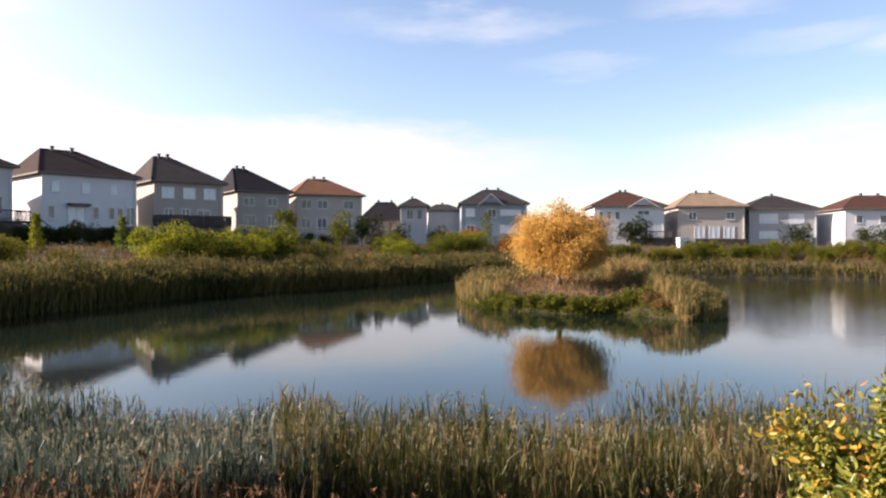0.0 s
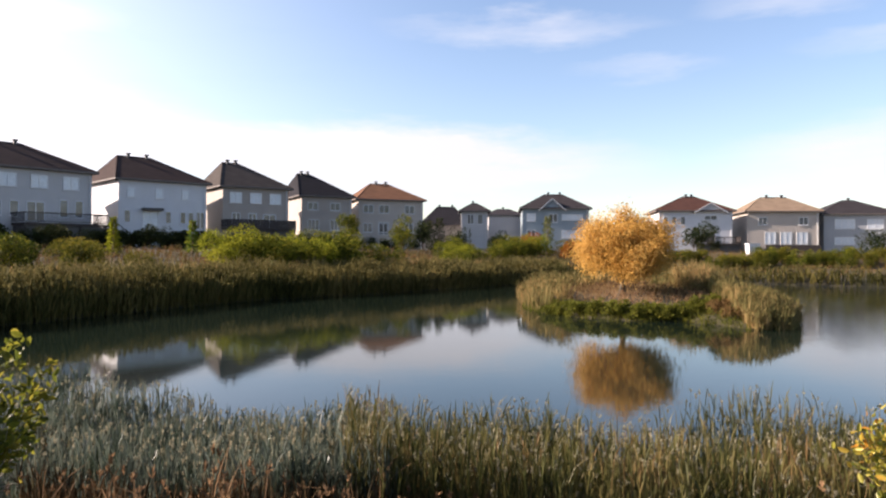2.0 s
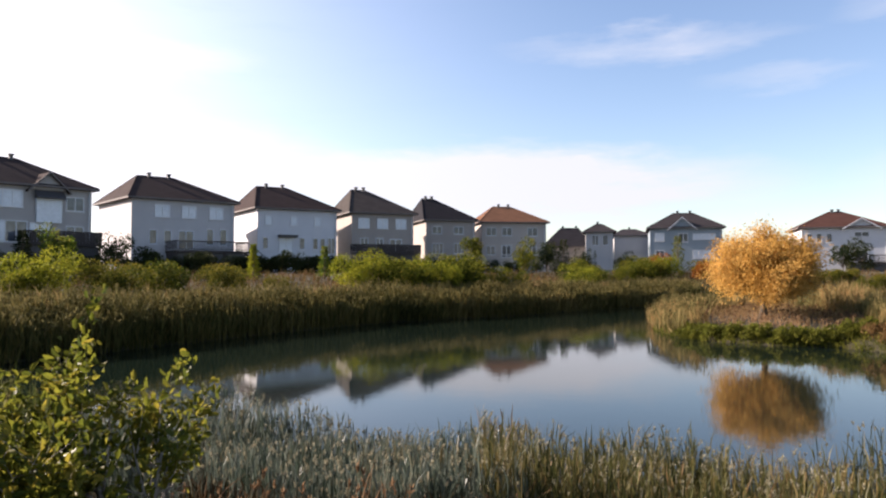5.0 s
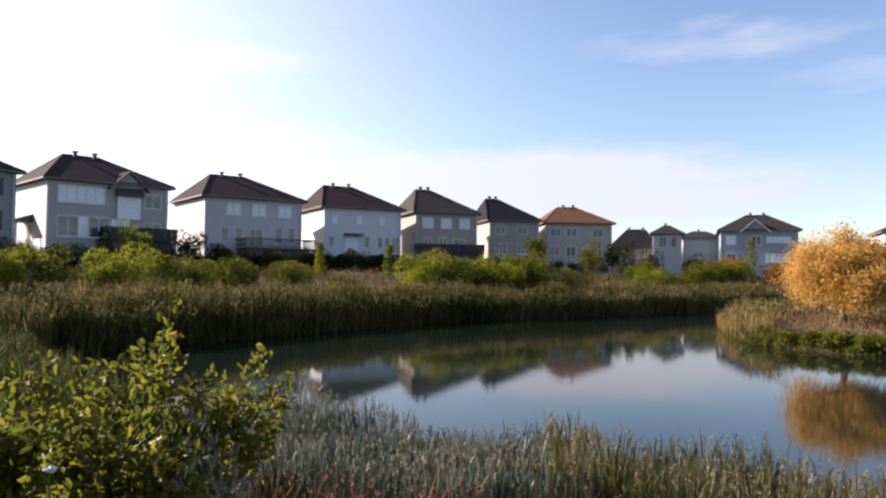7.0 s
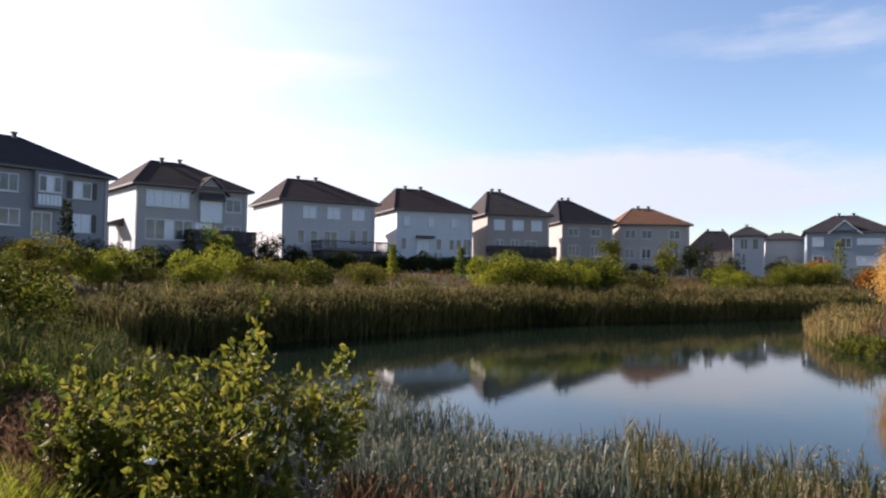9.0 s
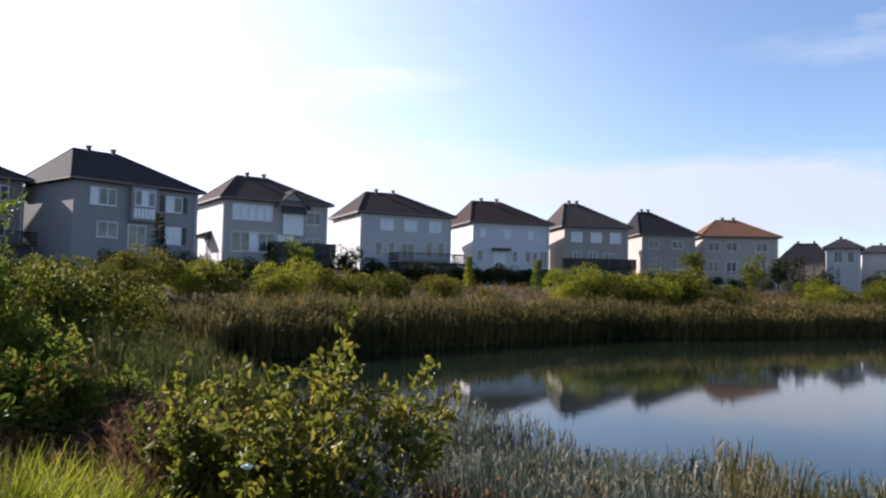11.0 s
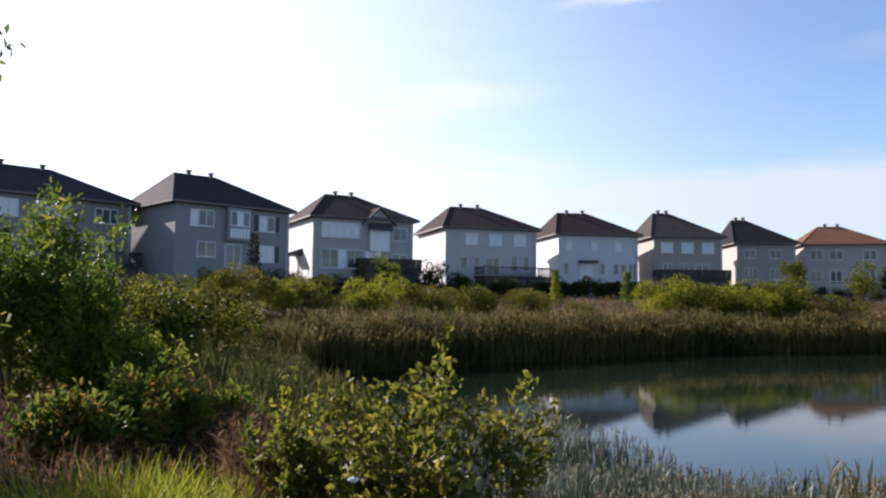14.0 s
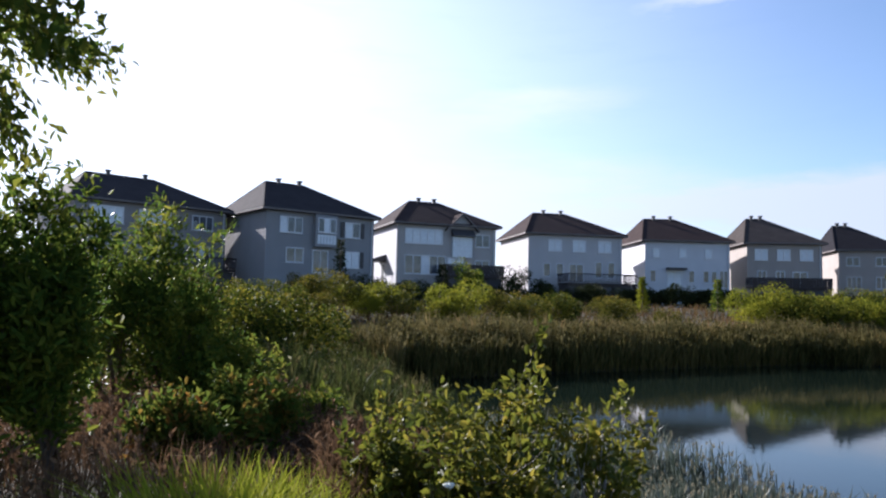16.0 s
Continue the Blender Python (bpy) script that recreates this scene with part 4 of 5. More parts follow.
def crown_points(rng, n, clumps, w, h, flat=1.0, shell=0.55):
    """Points spread over several lumpy clumps that together fill a crown w wide and h high above z 0."""
    c = rng.normal(0, 0.30, (clumps, 3)) * (w, w, h * 0.75)
    c[:, 2] = np.clip(c[:, 2] + h * 0.5, h * 0.12, h * 0.84)
    env = np.sqrt(np.clip(1 - ((c[:, 2] / h - 0.42) / 0.62) ** 2, 0.1, 1))
    lim = w * 0.36 * env
    r = np.hypot(c[:, 0], c[:, 1])
    c[:, :2] *= np.minimum(1, lim / (r + 1e-6))[:, None]
    size = rng.uniform(0.12, 0.24, clumps) * min(w, h * 1.3)
    k = rng.integers(0, clumps, n)
    d = rng.normal(size=(n, 3))
    d /= np.linalg.norm(d, axis=1, keepdims=True)
    rr = size[k] * np.where(rng.uniform(0, 1, n) < shell, rng.uniform(0.8, 1.12, n), rng.uniform(0.2, 1, n) ** 0.5)
    p = c[k] + d * rr[:, None] * (1, 1, flat)
    p[:, 2] = np.maximum(p[:, 2], 0.05)
    return p, d, c


def far_plant(name, x, y, w, h, leaf_mat, label, n=1500, leaf=0.16, clumps=16, seed=1, category="shrub", lift=0.0, trunk=0.0, group="", z=None, ratio=0.55):
    """A shrub or small tree farther off: a trunk with limbs into the clumps, and a crown of leaves."""
    rng = np.random.default_rng(seed)
    z = gz(x, y) - 0.05 if z is None else z
    ob = thing(name, pose(x, y, z), label, category, group)
    p, d, c = crown_points(rng, n, clumps, w, h - lift)
    p[:, 2] += lift
    g = Geo()
    r = trunk or 0.03 * h
    g.tube([(0, 0, 0), (0.03 * w, 0.02, lift * 0.5 + h * 0.12), (0.0, 0, lift + h * 0.4)], [r, r * 0.75, r * 0.3], 7)
    for q in c[:9]:
        s = (0.01, 0.01, lift * 0.6 + h * 0.14)
        m = (q[0] * 0.5, q[1] * 0.5, (s[2] + q[2] + lift) / 2 + 0.05 * h)
        g.tube([s, m, (q[0], q[1], q[2] + lift)], [r * 0.5, r * 0.3, r * 0.1], 4)
    part("trunk" if trunk else "stem", g, M_BARK, ob, smooth=True)
    W = d + rng.normal(0, 0.6, d.shape)
    L = leaf * rng.uniform(0.5, 1.3, n)
    v, f = leaves(p, W, L, L * ratio, rng)
    cr = new("crown", from_arrays("crown", v, f, leaf_mat))
    cr.parent = ob
    tagged(cr, kind="stuff")
    return ob


def columnar(name, x, y, w, h, leaf_mat, label, n=900, leaf=0.16, seed=1, taper=0.8, category="tree", z=None):
    """A narrow upright tree, wider below."""
    rng = np.random.default_rng(seed)
    z = gz(x, y) - 0.05 if z is None else z
    ob = thing(name, pose(x, y, z), label, category)
    part("trunk", Geo().tube([(0, 0, 0), (0.02, 0, h * 0.5), (0, 0, h * 0.96)], [0.03 * h, 0.018 * h, 0.004 * h], 6), M_BARK, ob)
    u = rng.uniform(0.08, 1, n)
    r = w / 2 * (1 - taper * u) * rng.uniform(0.3, 1.15, n) * (1 + 0.25 * np.sin(u * 40))
    a = rng.uniform(0, 2 * math.pi, n)
    p = np.stack([np.cos(a) * r, np.sin(a) * r, u * h], 1)
    d = np.stack([np.cos(a), np.sin(a), rng.uniform(-0.3, 0.8, n)], 1) + rng.normal(0, 0.4, (n, 3))
    L = leaf * rng.uniform(0.5, 1.3, n)
    v, f = leaves(p, d, L, L * 0.5, rng)
    cr = new("crown", from_arrays("crown", v, f, leaf_mat))
    cr.parent = ob
    tagged(cr, kind="stuff")
    return ob


# ---------------------------------------------------------------- left bank and far shore
def az_of(x, y):
    return np.degrees(np.arctan2(-x, y))


p = scatter(POND, -0.5, 2.6, 16000, (-27, 18, 8, 84), keep=lambda x, y: x < 6)
reed_bed("reeds", p, 1.75, M_REEDFAR, "tall brown-green reeds along the bank", 0.3, 3, 0.05, 0.22, M_PLUMEFAR, head=0.2, sway=0.07)
p = scatter(POND, 2.3, 5.2, 7000, (-27, 22, 8, 84), keep=lambda x, y: x < 7)
reed_bed("golden_grass", p, 1.55, M_ISLREED, "tall golden dry grass behind the bank's reeds", 0.3, 3, 0.045, 0.3, M_PLUMEFAR, category="grass", head=0.16, sway=0.09)
p = scatter(POND, -0.4, 2.2, 2600, (4, 45, 75, 88))
reed_bed("reeds", p, 1.5, M_REEDFAR, "reeds along the far shore", 0.3, 3, 0.06, 0.3, M_PLUMEFAR, head=0.22, sway=0.07)
p = scatter(POND, -0.3, 5.5, 3600, (-27, 7.6, -5.5, 22), keep=lambda x, y: (np.hypot(x, y) > 10.5))
reed_bed("tall_grass", p, 1.15, M_TALLGRASS, "tall brown-green grass at the pond's end", 0.07, 4, 0.019, 0.35, M_PLUMEFAR, category="grass", head=0.13)
p = scatter(POND, 1.5, 14, 4500, (-46, 4, -7, 22), keep=lambda x, y: np.hypot(x, y) > 10)
reed_bed("meadow", p, 0.8, M_TALLGRASS, "olive meadow grass beyond the bushes", 0.08, 3, 0.024, 0.45, M_PLUMEFAR, category="grass", head=0.13)
p = scatter(POND, 2.0, 24, 17000, (-58, 14, 66, 104), keep=lambda x, y: y > 14)
reed_bed("meadow", p, 0.75, M_MEADOW, "dry brown meadow grass above the reeds", 0.25, 2, 0.05, 0.5, M_PLUMEFAR, category="grass", head=0.15)

FAR_KINDS = [
    (M_FARBUSH, "rounded green shrub on the bank"),
    (M_FARBUSH, "green and rust shrub on the bank"),
    (M_OLIVE, "olive and yellow shrub on the bank"),
    (M_LIME, "bright lime green shrub on the bank"),
    (M_CONIFER, "dark green hedge shrub below a house"),
]
protos = []
for i, (mt, lb) in enumerate(FAR_KINDS):
    for j in range(2):
        protos.append(far_plant("shrub", 0, 0, 3.4, 2.3, mt, lb, 6000, 0.115, 15, 40 + 7 * i + j, group="shrubs along the bank", z=-40.0))


def put_shrub(k, x, y, s, sz=1.0):
    q = protos[k % len(protos)]
    return copy_thing(q, Matrix.Translation((x, y, gz(x, y) - 0.08)) @ Matrix.Rotation(RNG.uniform(0, 6.28), 4, "Z") @ Matrix.Diagonal((s, s, s * sz, 1)))


rs = np.random.default_rng(21)
band = [(-42, 9), (-38, 15), (-35, 20), (-33, 26), (-31, 31), (-29, 37), (-26.5, 43), (-22, 46), (-17.6, 49.8), (-13.7, 53), (-9.0, 59), (-4, 84), (5, 90), (13, 92)]
for (x0, y0), (x1, y1) in zip(band, band[1:]):
    n = max(2, int(math.dist((x0, y0), (x1, y1)) / (1.15 if y0 > 45 and y1 < 75 else 1.7)))
    for i in range(n):
        u = (i + rs.uniform(0, 0.6)) / n
        close = y0 > 45 and y1 < 75     # here the shrubs stand close behind the reeds
        off = rs.uniform(-0.5, 3.5) if close else rs.uniform(-3.5, 3.5)
        x, y = x0 + (x1 - x0) * u - off * 0.85, y0 + (y1 - y0) * u + off * 0.4
        k = int(rs.choice([0, 1, 2, 3, 4, 5, 4, 5, 6]))
        s, flat, az = rs.uniform(0.95, 1.4), rs.uniform(0.72, 0.98), float(az_of(x, y))
        if close:
            s, flat, k = rs.uniform(1.15, 1.5), rs.uniform(0.9, 1.05), int(rs.choice([0, 1, 2, 3, 6, 7, 6]))
            if az > 21.5:
                continue
        if 5.0 < az < 8.3:
            continue
        if 22.8 < az < 31.5:
            if rs.uniform() < 0.55:
                continue
            s *= 0.5
        elif 31.5 <= az < 38:
            s *= 0.8
        put_shrub(k, x, y, s, flat)
for a, d in ((57.5, 23), (59.5, 21), (61.5, 20), (64, 18.5), (67, 17.5), (70, 16.5)):
    q = place(a, d)
    put_shrub(int(rs.choice([0, 1, 2, 3])), q.x, q.y, rs.uniform(1.0, 1.15), rs.uniform(0.9, 1.0))
for i in range(36):
    a = -10.0 - 26 * (i + rs.uniform(0, 0.8)) / 36
    q = place(a, rs.uniform(84, 91))
    put_shrub(int(rs.choice([0, 1, 2, 5, 0, 4])), q.x, q.y, rs.uniform(0.65, 0.95))
for i in range(40):
    a = 5.5 + 52 * (i + rs.uniform(0, 0.5)) / 40
    q = place(a, float(np.interp(a, [5, 12, 17, 22, 30, 38, 51, 60], [104, 103, 97, 87, 81, 74, 58, 57])) - rs.uniform(0, 3))
    put_shrub(8 + i % 2, q.x, q.y, rs.uniform(0.75, 1.05), rs.uniform(0.8, 1.0))
for q in protos:
    for o in (q, *q.children_recursive):
        scene.collection.objects.unlink(o)

# single garden trees before the houses
for az, d, w, h, mt, kind, lb in [
    (29.9, 62, 1.1, 3.2, M_LIME, "col", "narrow lime green garden tree"),
    (24.4, 66, 1.3, 3.0, M_DARKBUSH, "col", "narrow green garden tree by a house"),
    (12.6, 84, 2.6, 5.0, M_FARBUSH, "tree", "yellow-green garden tree by a house"),
    (8.2, 86, 3.0, 4.8, M_FARBUSH, "tree", "green garden tree beside a fence"),
    (6.6, 88, 3.4, 4.4, M_CONIFER, "tree", "dark garden tree behind a fence"),
    (5.2, 88, 2.6, 4.6, M_CONIFER, "col", "dark conifer in a house garden"),
    (3.6, 92, 3.2, 3.2, M_CONIFER, "tree", "dark low garden tree by a house"),
    (0.2, 95, 3.0, 3.0, M_CONIFER, "tree", "dark low garden tree by a house"),
    (-2.2, 92, 2.6, 3.0, M_ORANGE, "tree", "small orange autumn tree by a house"),
    (-3.5, 95, 2.4, 5.2, M_FARBUSH, "col", "green upright garden tree"),
    (-5.6, 90, 4.0, 2.2, M_ORANGE, "tree", "rust brown shrub before a house"),
    (53.9, 57, 1.6, 5.0, M_CONIFER, "col", "slender conifer before a grey house"),
    (43.6, 64, 3.2, 4.2, M_DARKBUSH, "tree", "dark green tree by a deck"),
    (45.6, 66, 2.0, 3.6, M_CONIFER, "col", "dark garden conifer by a house"),
    (39.6, 72, 3.6, 3.6, M_CONIFER, "tree", "dark tree beside a deck"),
    (37.6, 74, 2.6, 2.8, M_CONIFER, "tree", "dark tree beside a pale wall"),
    (27.4, 78, 4.6, 2.4, M_CONIFER, "tree", "dark hedge shrub before a white house"),
    (25.4, 80, 4.6, 2.2, M_CONIFER, "tree", "dark hedge shrub before a white house"),
    (30.4, 80, 3.6, 1.9, M_CONIFER, "tree", "dark hedge shrub by a house"),
    (28.9, 79, 3.6, 1.8, M_CONIFER, "tree", "dark hedge shrub by a house"),
    (24.0, 82, 4.2, 2.0, M_CONIFER, "tree", "dark hedge shrub by a house"),
    (20.8, 86, 4.2, 1.8, M_CONIFER, "tree", "dark hedge shrub by a house"),
    (14.4, 95, 4.6, 1.8, M_CONIFER, "tree", "dark hedge shrub by a house"),
    (33.8, 76, 4.0, 2.2, M_CONIFER, "tree", "dark shrub under a deck"),
    (-15.8, 108, 3.6, 4.8, M_CONIFER, "tree", "bare dark tree beside a white house"),
    (-14.6, 106, 3.0, 3.6, M_CONIFER, "tree", "bare dark tree beside a white house"),
    (-9.0, 100, 5.0, 3.0, M_CONIFER, "tree", "dark shrub behind the island"),
    (-11.5, 100, 5.0, 2.8, M_FARBUSH, "tree", "green shrub behind the island"),
    (-26.5, 96, 4.5, 3.4, M_CONIFER, "tree", "dark garden tree on the far shore"),
    (-31.5, 98, 5.0, 3.0, M_CONIFER, "tree", "dark garden tree on the far shore"),
]:
    q = place(az, d)
    sd = int(abs(az) * 100 + d)
    if kind == "col":
        columnar("tree", q.x, q.y, w, h, mt, lb, 1200, 0.2, sd)
    else:
        far_plant("tree", q.x, q.y, w, h, mt, lb, 2200, 0.22, 18, sd, "tree", lift=h * 0.12, trunk=0.09)

# white utility cabinet on the far shore
q = place(-18.75, 101)
zc = gz(q.x, q.y)
cab = thing("utility_cabinet", pose(q.x, q.y, zc, 0, 0, 12), "white metal utility cabinet on a low plinth", "cabinet")
part("plinth", Geo().box(-0.85, -0.5, -0.3, 0.85, 0.5, 0.12), M_CONCRETE, cab)
part("body", Geo().box(-0.78, -0.44, 0.12, 0.78, 0.44, 1.45), M_TRIM, cab)
part("lid", Geo().box(-0.84, -0.5, 1.45, 0.84, 0.5, 1.55), M_TRIM, cab)
part("door", Geo().box(-0.72, -0.47, 0.2, -0.01, -0.442, 1.38), M_TRIM, cab)
part("door", Geo().box(0.01, -0.47, 0.2, 0.72, -0.442, 1.38), M_TRIM, cab)

# ---------------------------------------------------------------- island
p = scatter(ISLAND, -1.6, 0.3, 700, (0.6, 37, 4.5, 53))
reed_bed("island_reeds", p, 1.2, M_ISLREED, "reeds at the island's tip", 0.4, 3, 0.04, 0.3, M_PLUMEFAR, head=0.16, sway=0.06)
p = scatter(ISLAND, -3.0, 0.5, 2400, (10.2, 29.5, 14, 37))
reed_bed("island_reeds", p, 1.2, M_ISLREED, "dense tall reeds at the island's edge", 0.3, 3, 0.035, 0.2, M_PLUMEFAR, head=0.13, sway=0.05, lumpy=0.15)
p = scatter(ISLAND, -4.5, 0.3, 1800, (2.5, 43, 14.5, 54))
reed_bed("island_reeds", p, 1.1, M_ISLREED, "reeds on the back of the island", 0.4, 3, 0.045, 0.3, M_PLUMEFAR, head=0.16, sway=0.07)
p = scatter(ISLAND, -9, 0.0, 1500, (8.8, 40, 13.6, 46.5))
dome = np.sqrt(np.clip(1 - ((p[:, 0] - 11.6) / 2.6) ** 2 - ((p[:, 1] - 43.2) / 3.2) ** 2, 0.05, 1))
reed_bed("island_reeds", p, 2.1 * dome, M_ISLREED, "rounded mound of olive reeds on the island", 0.1, 4, 0.04, 0.3, M_PLUMEFAR, head=0.12, sway=0.05, lumpy=0.1)
p = scatter(ISLAND, -9, -1.3, 2600, (1.5, 33, 12.5, 46))
reed_bed("island_grass", p, 0.5, M_RUSSET, "dry russet grass under the golden tree", 0.3, 2, 0.025, 0.6, M_DRY, category="grass", head=0.12)
p = scatter(ISLAND, -0.9, 0.35, 3000, (0.6, 30, 14, 42))
reed_bed("island_grass", p, 0.42, M_GREENMAT, "low green grass along the island's edge", 0.0, 2, 0.03, 0.6, category="grass", seg=2)
for i in range(22):
    u = i / 21
    x = 2.4 + 7.4 * u
    y = 36.2 - 2.75 * math.sin(min(1, u * 1.5) * 1.57) + (0.5 if u > 0.85 else 0) + rs.uniform(-0.1, 0.3)
    far_plant("low_shrub", x, y, rs.uniform(1.2, 1.8), rs.uniform(0.5, 0.75), M_GREENMAT, "low green shrub along the island's edge", 1000, 0.09, 10, 300 + i, group="low shrubs on the island")


for x, y in ((9.7, 33.0), (10.1, 32.0), (10.8, 31.4), (11.8, 31.6)):
    far_plant("low_shrub", x, y, 1.3, 0.7, M_MEADOW, "russet dry shrub at the island's edge", 900, 0.09, 10, int(x * 100), group="low shrubs on the island")


def golden_tree(x, y, k=1.24):
    """A broad willow-like tree with fine hanging golden leaves."""
    rng = np.random.default_rng(5)
    ob = thing("tree", pose(x, y, gz(x, y) - 0.05) @ Matrix.Diagonal((k, k, k, 1)), "golden-leaved autumn tree on the island", "tree")
    g = Geo()
    g.tube([(0, 0, 0), (0.05, 0, 0.6), (0.0, 0.03, 1.2), (0.03, 0, 1.7)], [0.16, 0.12, 0.1, 0.08], 8)
    part("trunk", g, M_BARK, ob, smooth=True)
    P, D = [], []
    for k in range(18):
        a = 2 * math.pi * k / 9 + rng.uniform(-0.2, 0.2)
        s = rng.uniform(0.3, 1.6)
        st, tw = grow((0.02, 0.02, rng.uniform(0.7, 1.7)), (math.cos(a) * s, math.sin(a) * s, 0.85), rng.uniform(1.5, 2.3), 0.05, rng, 0, 2, 0.22, 5, 0.38)
        b = Geo()
        for pts, rad, lev in st:
            b.tube(pts, rad, 5 if lev == 0 else 3)
        part("limb", b, M_BARK, ob, smooth=True)
        P += [t[0] for t in tw]
        D += [t[1] for t in tw]
    P, D = np.array(P), np.array(D)
    lo, hi = np.percentile(P[:, 2], (1.5, 99.5))
    P[:, 2] = 1.12 + (P[:, 2] - lo) * (2.5 / (hi - lo))
    P[:, :2] *= 2.5 / np.percentile(np.hypot(P[:, 0], P[:, 1]), 97)
    P[:, :2] *= np.sqrt(np.clip(1 - np.where(P[:, 2] > 1.9, (P[:, 2] - 1.9) / 1.95, (1.9 - P[:, 2]) / 1.15) ** 2, 0.12, 1))[:, None]
    # hanging outer twigs below the boughs
    pick = rng.uniform(0, 1, len(P)) < 0.22
    low, lowd = P[pick].copy(), D[pick]
    low[:, 2] = 1.0 + np.clip(low[:, 2] - 1.0, 0, 9) * rng.uniform(0.15, 0.7, len(low))
    low[:, :2] *= 0.86
    P, D = np.concatenate([P, low]), np.concatenate([D, lowd])
    per = max(1, int(56000 / len(P)))
    P, D = np.repeat(P, per, 0), np.repeat(D, per, 0)
    P = P + rng.normal(0, 0.2, P.shape) * (1.15, 1.15, 0.8)
    W = D * 0.4 + rng.normal(0, 0.55, P.shape)
    W[:, 2] -= 0.35
    L = rng.uniform(0.06, 0.16, len(P))
    v, f = leaves(P, W, L, L * 0.32, rng)
    cr = new("crown", from_arrays("crown", v, f, M_WILLOW))
    cr.parent = ob
    tagged(cr, kind="stuff")
    return ob


golden_tree(6.2, 38.0)

# ---------------------------------------------------------------- near bank
# the left bed is coloured as if in skylit shade, the right one isn't
for lo, hi, count, tall, mt, lb in ((9, 44, 6500, 1.33, M_SKYLITREED, "reeds with pale heads in shallow water, coloured blue-grey for skylit shade"), (-60, 13, 11500, 1.56, M_REED, "green and brown reeds with pale heads in shallow water")):
    p = scatter(POND, -2.6, 0.7, count, (-11, 6, 16, 13.5), keep=lambda x, y: (np.hypot(x, y) < 14.5) & (az_of(x, y) > lo) & (az_of(x, y) < hi) & (RNG.uniform(0, 1, len(x)) < np.interp(az_of(x, y), [20, 34], [1.0, 0.3])))
    reed_bed("reeds", p, tall, mt, lb, 0.26, 8, 0.0125, 0.2, M_PLUME, head=0.05, sway=0.035, lumpy=0.26, seg=2, blade=(0.1, 0.2), low=0.15, high=0.88)
# dead stalks whose dark colour also stands for shade at the reeds' feet
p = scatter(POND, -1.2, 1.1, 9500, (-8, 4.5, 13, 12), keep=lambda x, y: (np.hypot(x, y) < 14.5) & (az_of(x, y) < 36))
reed_bed("dead_reeds", p, 0.92, M_DEADREED_SHADE, "brown dead stalks low among the reeds, coloured dark for the shade there", 0.0, 6, 0.016, 0.25, sway=0.06, seg=2, blade=(0.2, 0.4), low=0.05, high=0.8)
p = scatter(POND, 0.4, 1.9, 550, (-4, 3.5, 12, 9))
reed_bed("dry_plants", p, 0.98, M_DRY, "dry pinkish brown plants at the water's edge", 0.8, 3, 0.014, 0.4, M_DRY, category="dry plants", head=0.075)
p = scatter(POND, 0.5, 9, 6500, (-13, 0.6, -1.5, 10), keep=lambda x, y: (np.hypot(x, y) > 3.6) & (np.hypot(x, y) < 12) & (az_of(x, y) > 36))
reed_bed("dry_grass", p, 0.5, M_DRY, "dry brown grass and stems on the near bank", 0.2, 2, 0.012, 0.6, M_DRY, category="dry grass", head=0.08)

p = scatter(POND, 0.8, 9, 1200, (-9, 1.5, -3, 7), keep=lambda x, y: (np.hypot(x, y) > 4.8) & (np.hypot(x, y) < 8.6) & (az_of(x, y) > 50.5) & (az_of(x, y) < 58.5))
reed_bed("dry_grass", p, 0.8, M_DRY, "tall dry orange-brown grass beside the bushes", 0.3, 3, 0.011, 0.5, M_DRY, category="dry grass", head=0.08, sway=0.16)

p = scatter(POND, 0.6, 12, 9000, (-9, -7, 9, 7), keep=lambda x, y: np.hypot(x, y) > 0.9)
reed_bed("low_grass", p, 0.17, M_TALLGRASS, "short olive grass on the bank", 0.0, 2, 0.011, 0.8, category="grass", seg=2)


def tuft(x, y, h, n, label, seed):
    rng = np.random.default_rng(seed)
    a = rng.uniform(0, 6.28, n)
    r = rng.uniform(0, 0.5, n) ** 0.7 * 0.6
    P = np.column_stack([x + np.cos(a) * r, y + np.sin(a) * r])
    b = on_ground(P, 0.03)
    hh = h * rng.uniform(0.5, 1.1, n)
    v, f = blades(b, hh, np.column_stack([np.cos(a), np.sin(a)]) * (hh * rng.uniform(0.2, 0.9, n))[:, None], rng.uniform(0.008, 0.018, n), 4, rng)
    return tagged(new("grass_tuft", from_arrays("grass_tuft", v, f, M_GRASS)), label, "grass", "grass tufts on the bank", kind="stuff")


for i, (a, d) in enumerate([(57, 4.9), (60, 5.0), (63, 5.0), (66, 5.1), (61, 4.6), (69, 4.9), (64.5, 4.6), (67, 4.5)]):
    q = place(a, d)
    tuft(q.x, q.y, 0.72, 420, "bright yellow-green grass tuft", 60 + i)

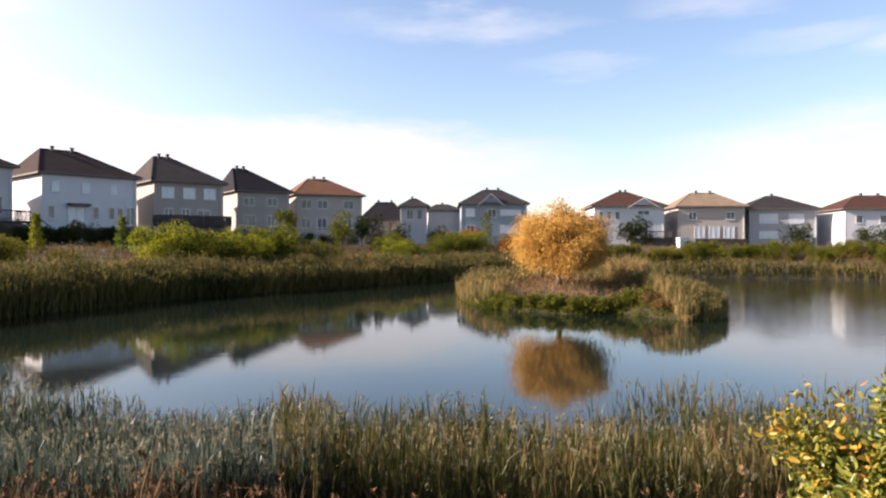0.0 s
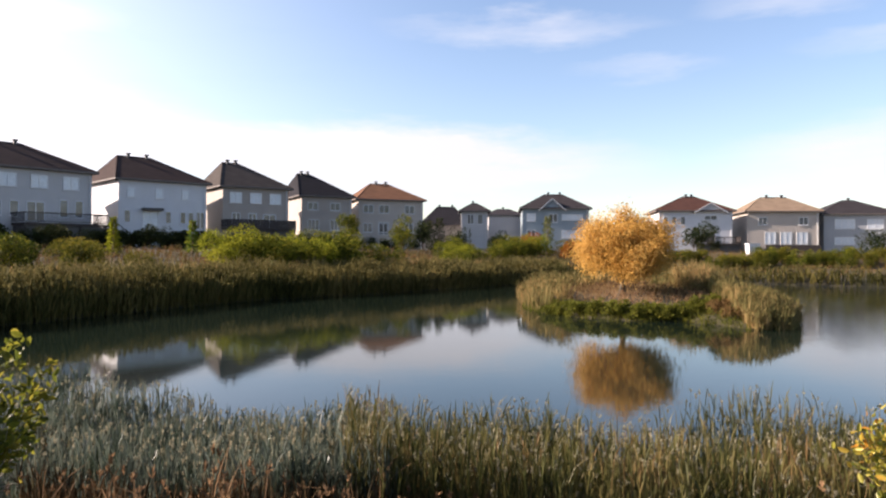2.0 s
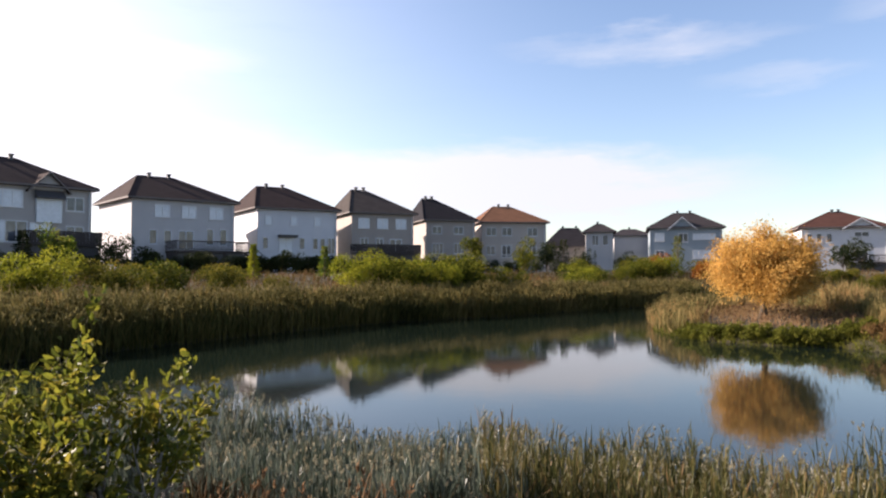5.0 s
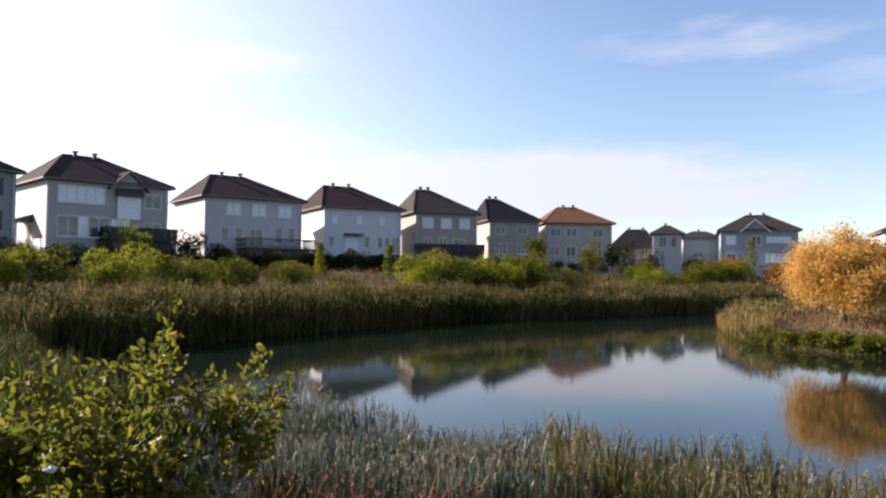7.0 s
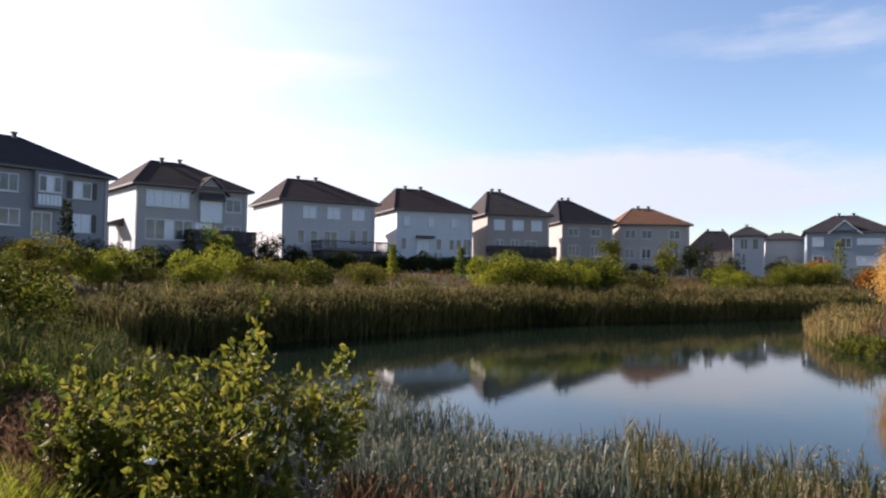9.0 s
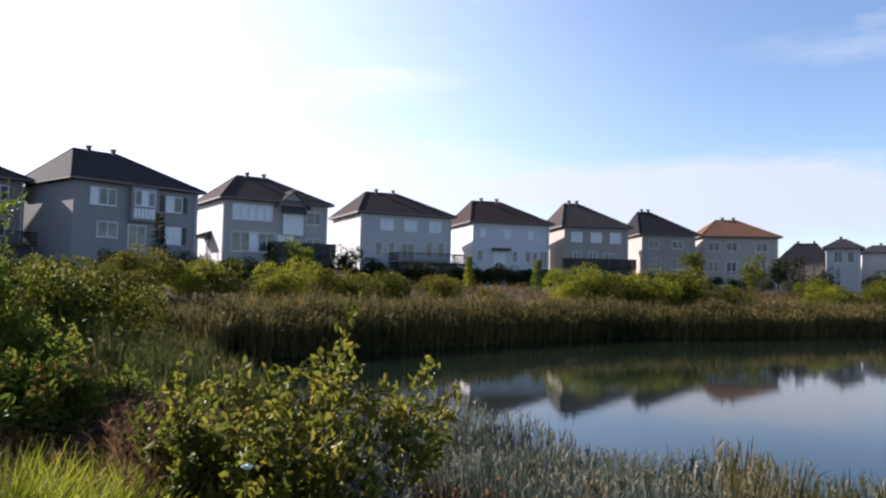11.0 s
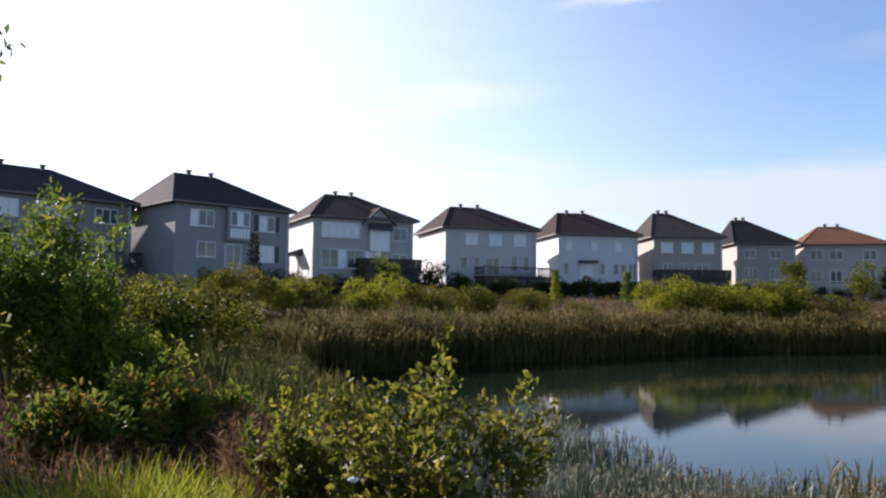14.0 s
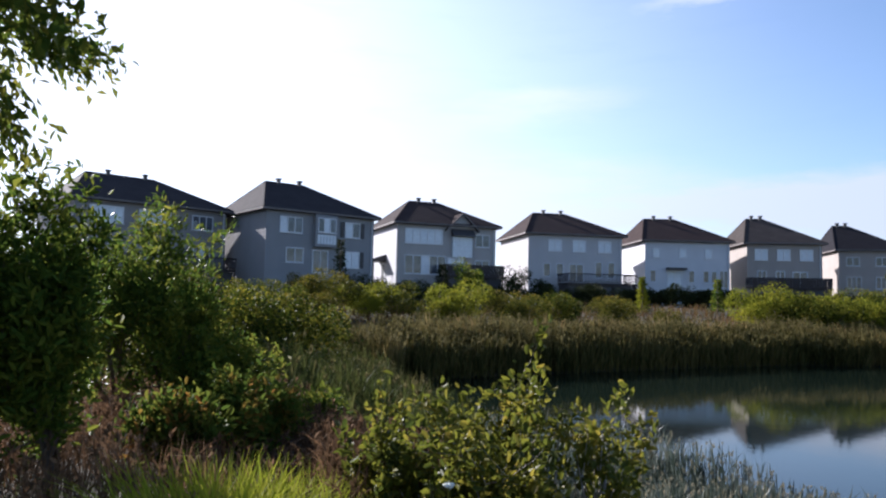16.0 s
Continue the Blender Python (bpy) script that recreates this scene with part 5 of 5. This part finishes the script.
# the leafy bush with a pale stem by the water, and its neighbours
for i, (a, d, h, wd, st) in enumerate([(39.7, 4.95, 2.83, 0.95, 3), (44.5, 5.1, 2.6, 0.85, 3), (48.5, 4.7, 2.6, 1.0, 4), (45.5, 4.3, 2.15, 0.7, 3), (51.6, 5.1, 2.5, 0.9, 4), (50.5, 4.2, 2.05, 0.6, 3)]):
    q = place(a, d)
    near_shrub("bush", q.x, q.y, h, wd, M_BUSH, "leafy yellow-green bush with pale stems", st, 5, 0.066, M_PALEBARK, 80 + i, 0.75, top=2, kids=5, reach=0.032, bare=0.42 if i == 0 else 0.3, radius=0.02)
for i, (a, d, h, wd) in enumerate([(-30.0, 4.7, 2.28, 0.6), (-33.3, 4.7, 2.42, 0.8), (-31.6, 4.2, 1.95, 0.6), (-38, 4.6, 2.45, 0.9)]):
    q = place(a, d)
    near_shrub("bush", q.x, q.y, h, wd, M_YELLOWBUSH, "autumn bush with yellow and orange leaves", 5, 8, 0.052, M_BARK, 120 + i, 0.75, top=2, kids=5)
for i, (a, d, h, wd) in enumerate([(71.2, 11.0, 4.4, 1.7), (76, 6.6, 3.8, 0.95), (80.5, 7.0, 4.2, 1.25), (67.6, 10.6, 3.6, 1.5), (64.8, 10.2, 2.7, 1.2)]):
    q = place(a, d)
    near_shrub("sumac", q.x, q.y, h, wd, M_DARKBUSH, "tall dark green shrub at the path's edge", 6, 8, 0.095, M_BARK, 140 + i, 0.7, top=2, kids=5, ratio=0.34, reach=0.06)
for i, (a, d, h, wd) in enumerate([(63.5, 7.6, 2.45, 0.8), (68.5, 7.4, 2.3, 0.9), (59, 9.2, 2.1, 1.0)]):
    q = place(a, d)
    near_shrub("sumac", q.x, q.y, h, wd, M_SUMAC if i < 2 else M_DARKBUSH, "low shrub with reddening leaves" if i == 0 else "low dark green shrub in dry grass", 5, 6, 0.085, M_BARK, 160 + i, 0.9, top=2, kids=5, ratio=0.4)


def overhanging_tree():
    """A tall tree beside the path whose outer boughs hang into view."""
    rng = np.random.default_rng(31)
    q = place(105, 6.2)
    ob = thing("tree", pose(q.x, q.y, gz(q.x, q.y) - 0.1), "tall dark-leaved tree hanging over the path", "tree")
    part("trunk", Geo().tube([(0, 0, 0), (0.1, 0, 2.0), (0, 0.1, 4.0), (0.1, 0.1, 7.6)], [0.17, 0.14, 0.11, 0.04], 9), M_BARK, ob, smooth=True)
    P, D = [], []
    for k in range(40):
        a = 2 * math.pi * k / 10 + rng.uniform(-0.2, 0.2)
        z = rng.uniform(2.9, 7.0)
        st, tw = grow((0.05, 0.05, z), (math.cos(a), math.sin(a), 0.35), 2.05 * (1.25 - z / 20), 0.06, rng, 0, 2, 0.22, 5, 0.35)
        b = Geo()
        for pts, rad, lev in st:
            b.tube(pts, rad, 5 if lev == 0 else 3)
        part("limb", b, M_BARK, ob, smooth=True)
        P += [t[0] for t in tw]
        D += [t[1] for t in tw]
    P, D = np.repeat(np.array(P), 34, 0), np.repeat(np.array(D), 34, 0)
    P = P + rng.normal(0, 0.1, P.shape)
    W = D * 0.5 + rng.normal(0, 0.5, P.shape)
    W[:, 2] -= 0.5
    L = rng.uniform(0.06, 0.12, len(P))
    v, f = leaves(P, W, L, L * 0.45, rng)
    cr = new("crown", from_arrays("crown", v, f, M_DARKBUSH))
    cr.parent = ob
    tagged(cr, kind="stuff")


overhanging_tree()
for a, d, crest in ((51.2, 4.0, 2.28), (52.4, 3.75, 2.02)):
    q = place(a, d)
    z = crest - 0.56
    fl = thing("flower", pose(q.x, q.y, z), "white flower head on a thin stem", "flower", "white flowers on the bank")
    part("stem", Geo().tube([(0, 0, gz(q.x, q.y) - z - 0.03), (0.02, 0, 0.3), (0.0, 0.02, 0.55)], [0.006, 0.005, 0.004], 5), M_GREENMAT, fl)
    g = Geo()
    for k in range(14):
        b = 2.4 * k
        r = 0.004 + 0.0007 * k
        c = Vector((math.cos(b) * r, 0.02 + math.sin(b) * r, 0.57 - r * 1.2))
        g.tube([c, c + Vector((math.cos(b) * 0.02, math.sin(b) * 0.02, 0.01))], [0.007, 0.005], 5)
    part("petals", g, M_PETAL, fl)
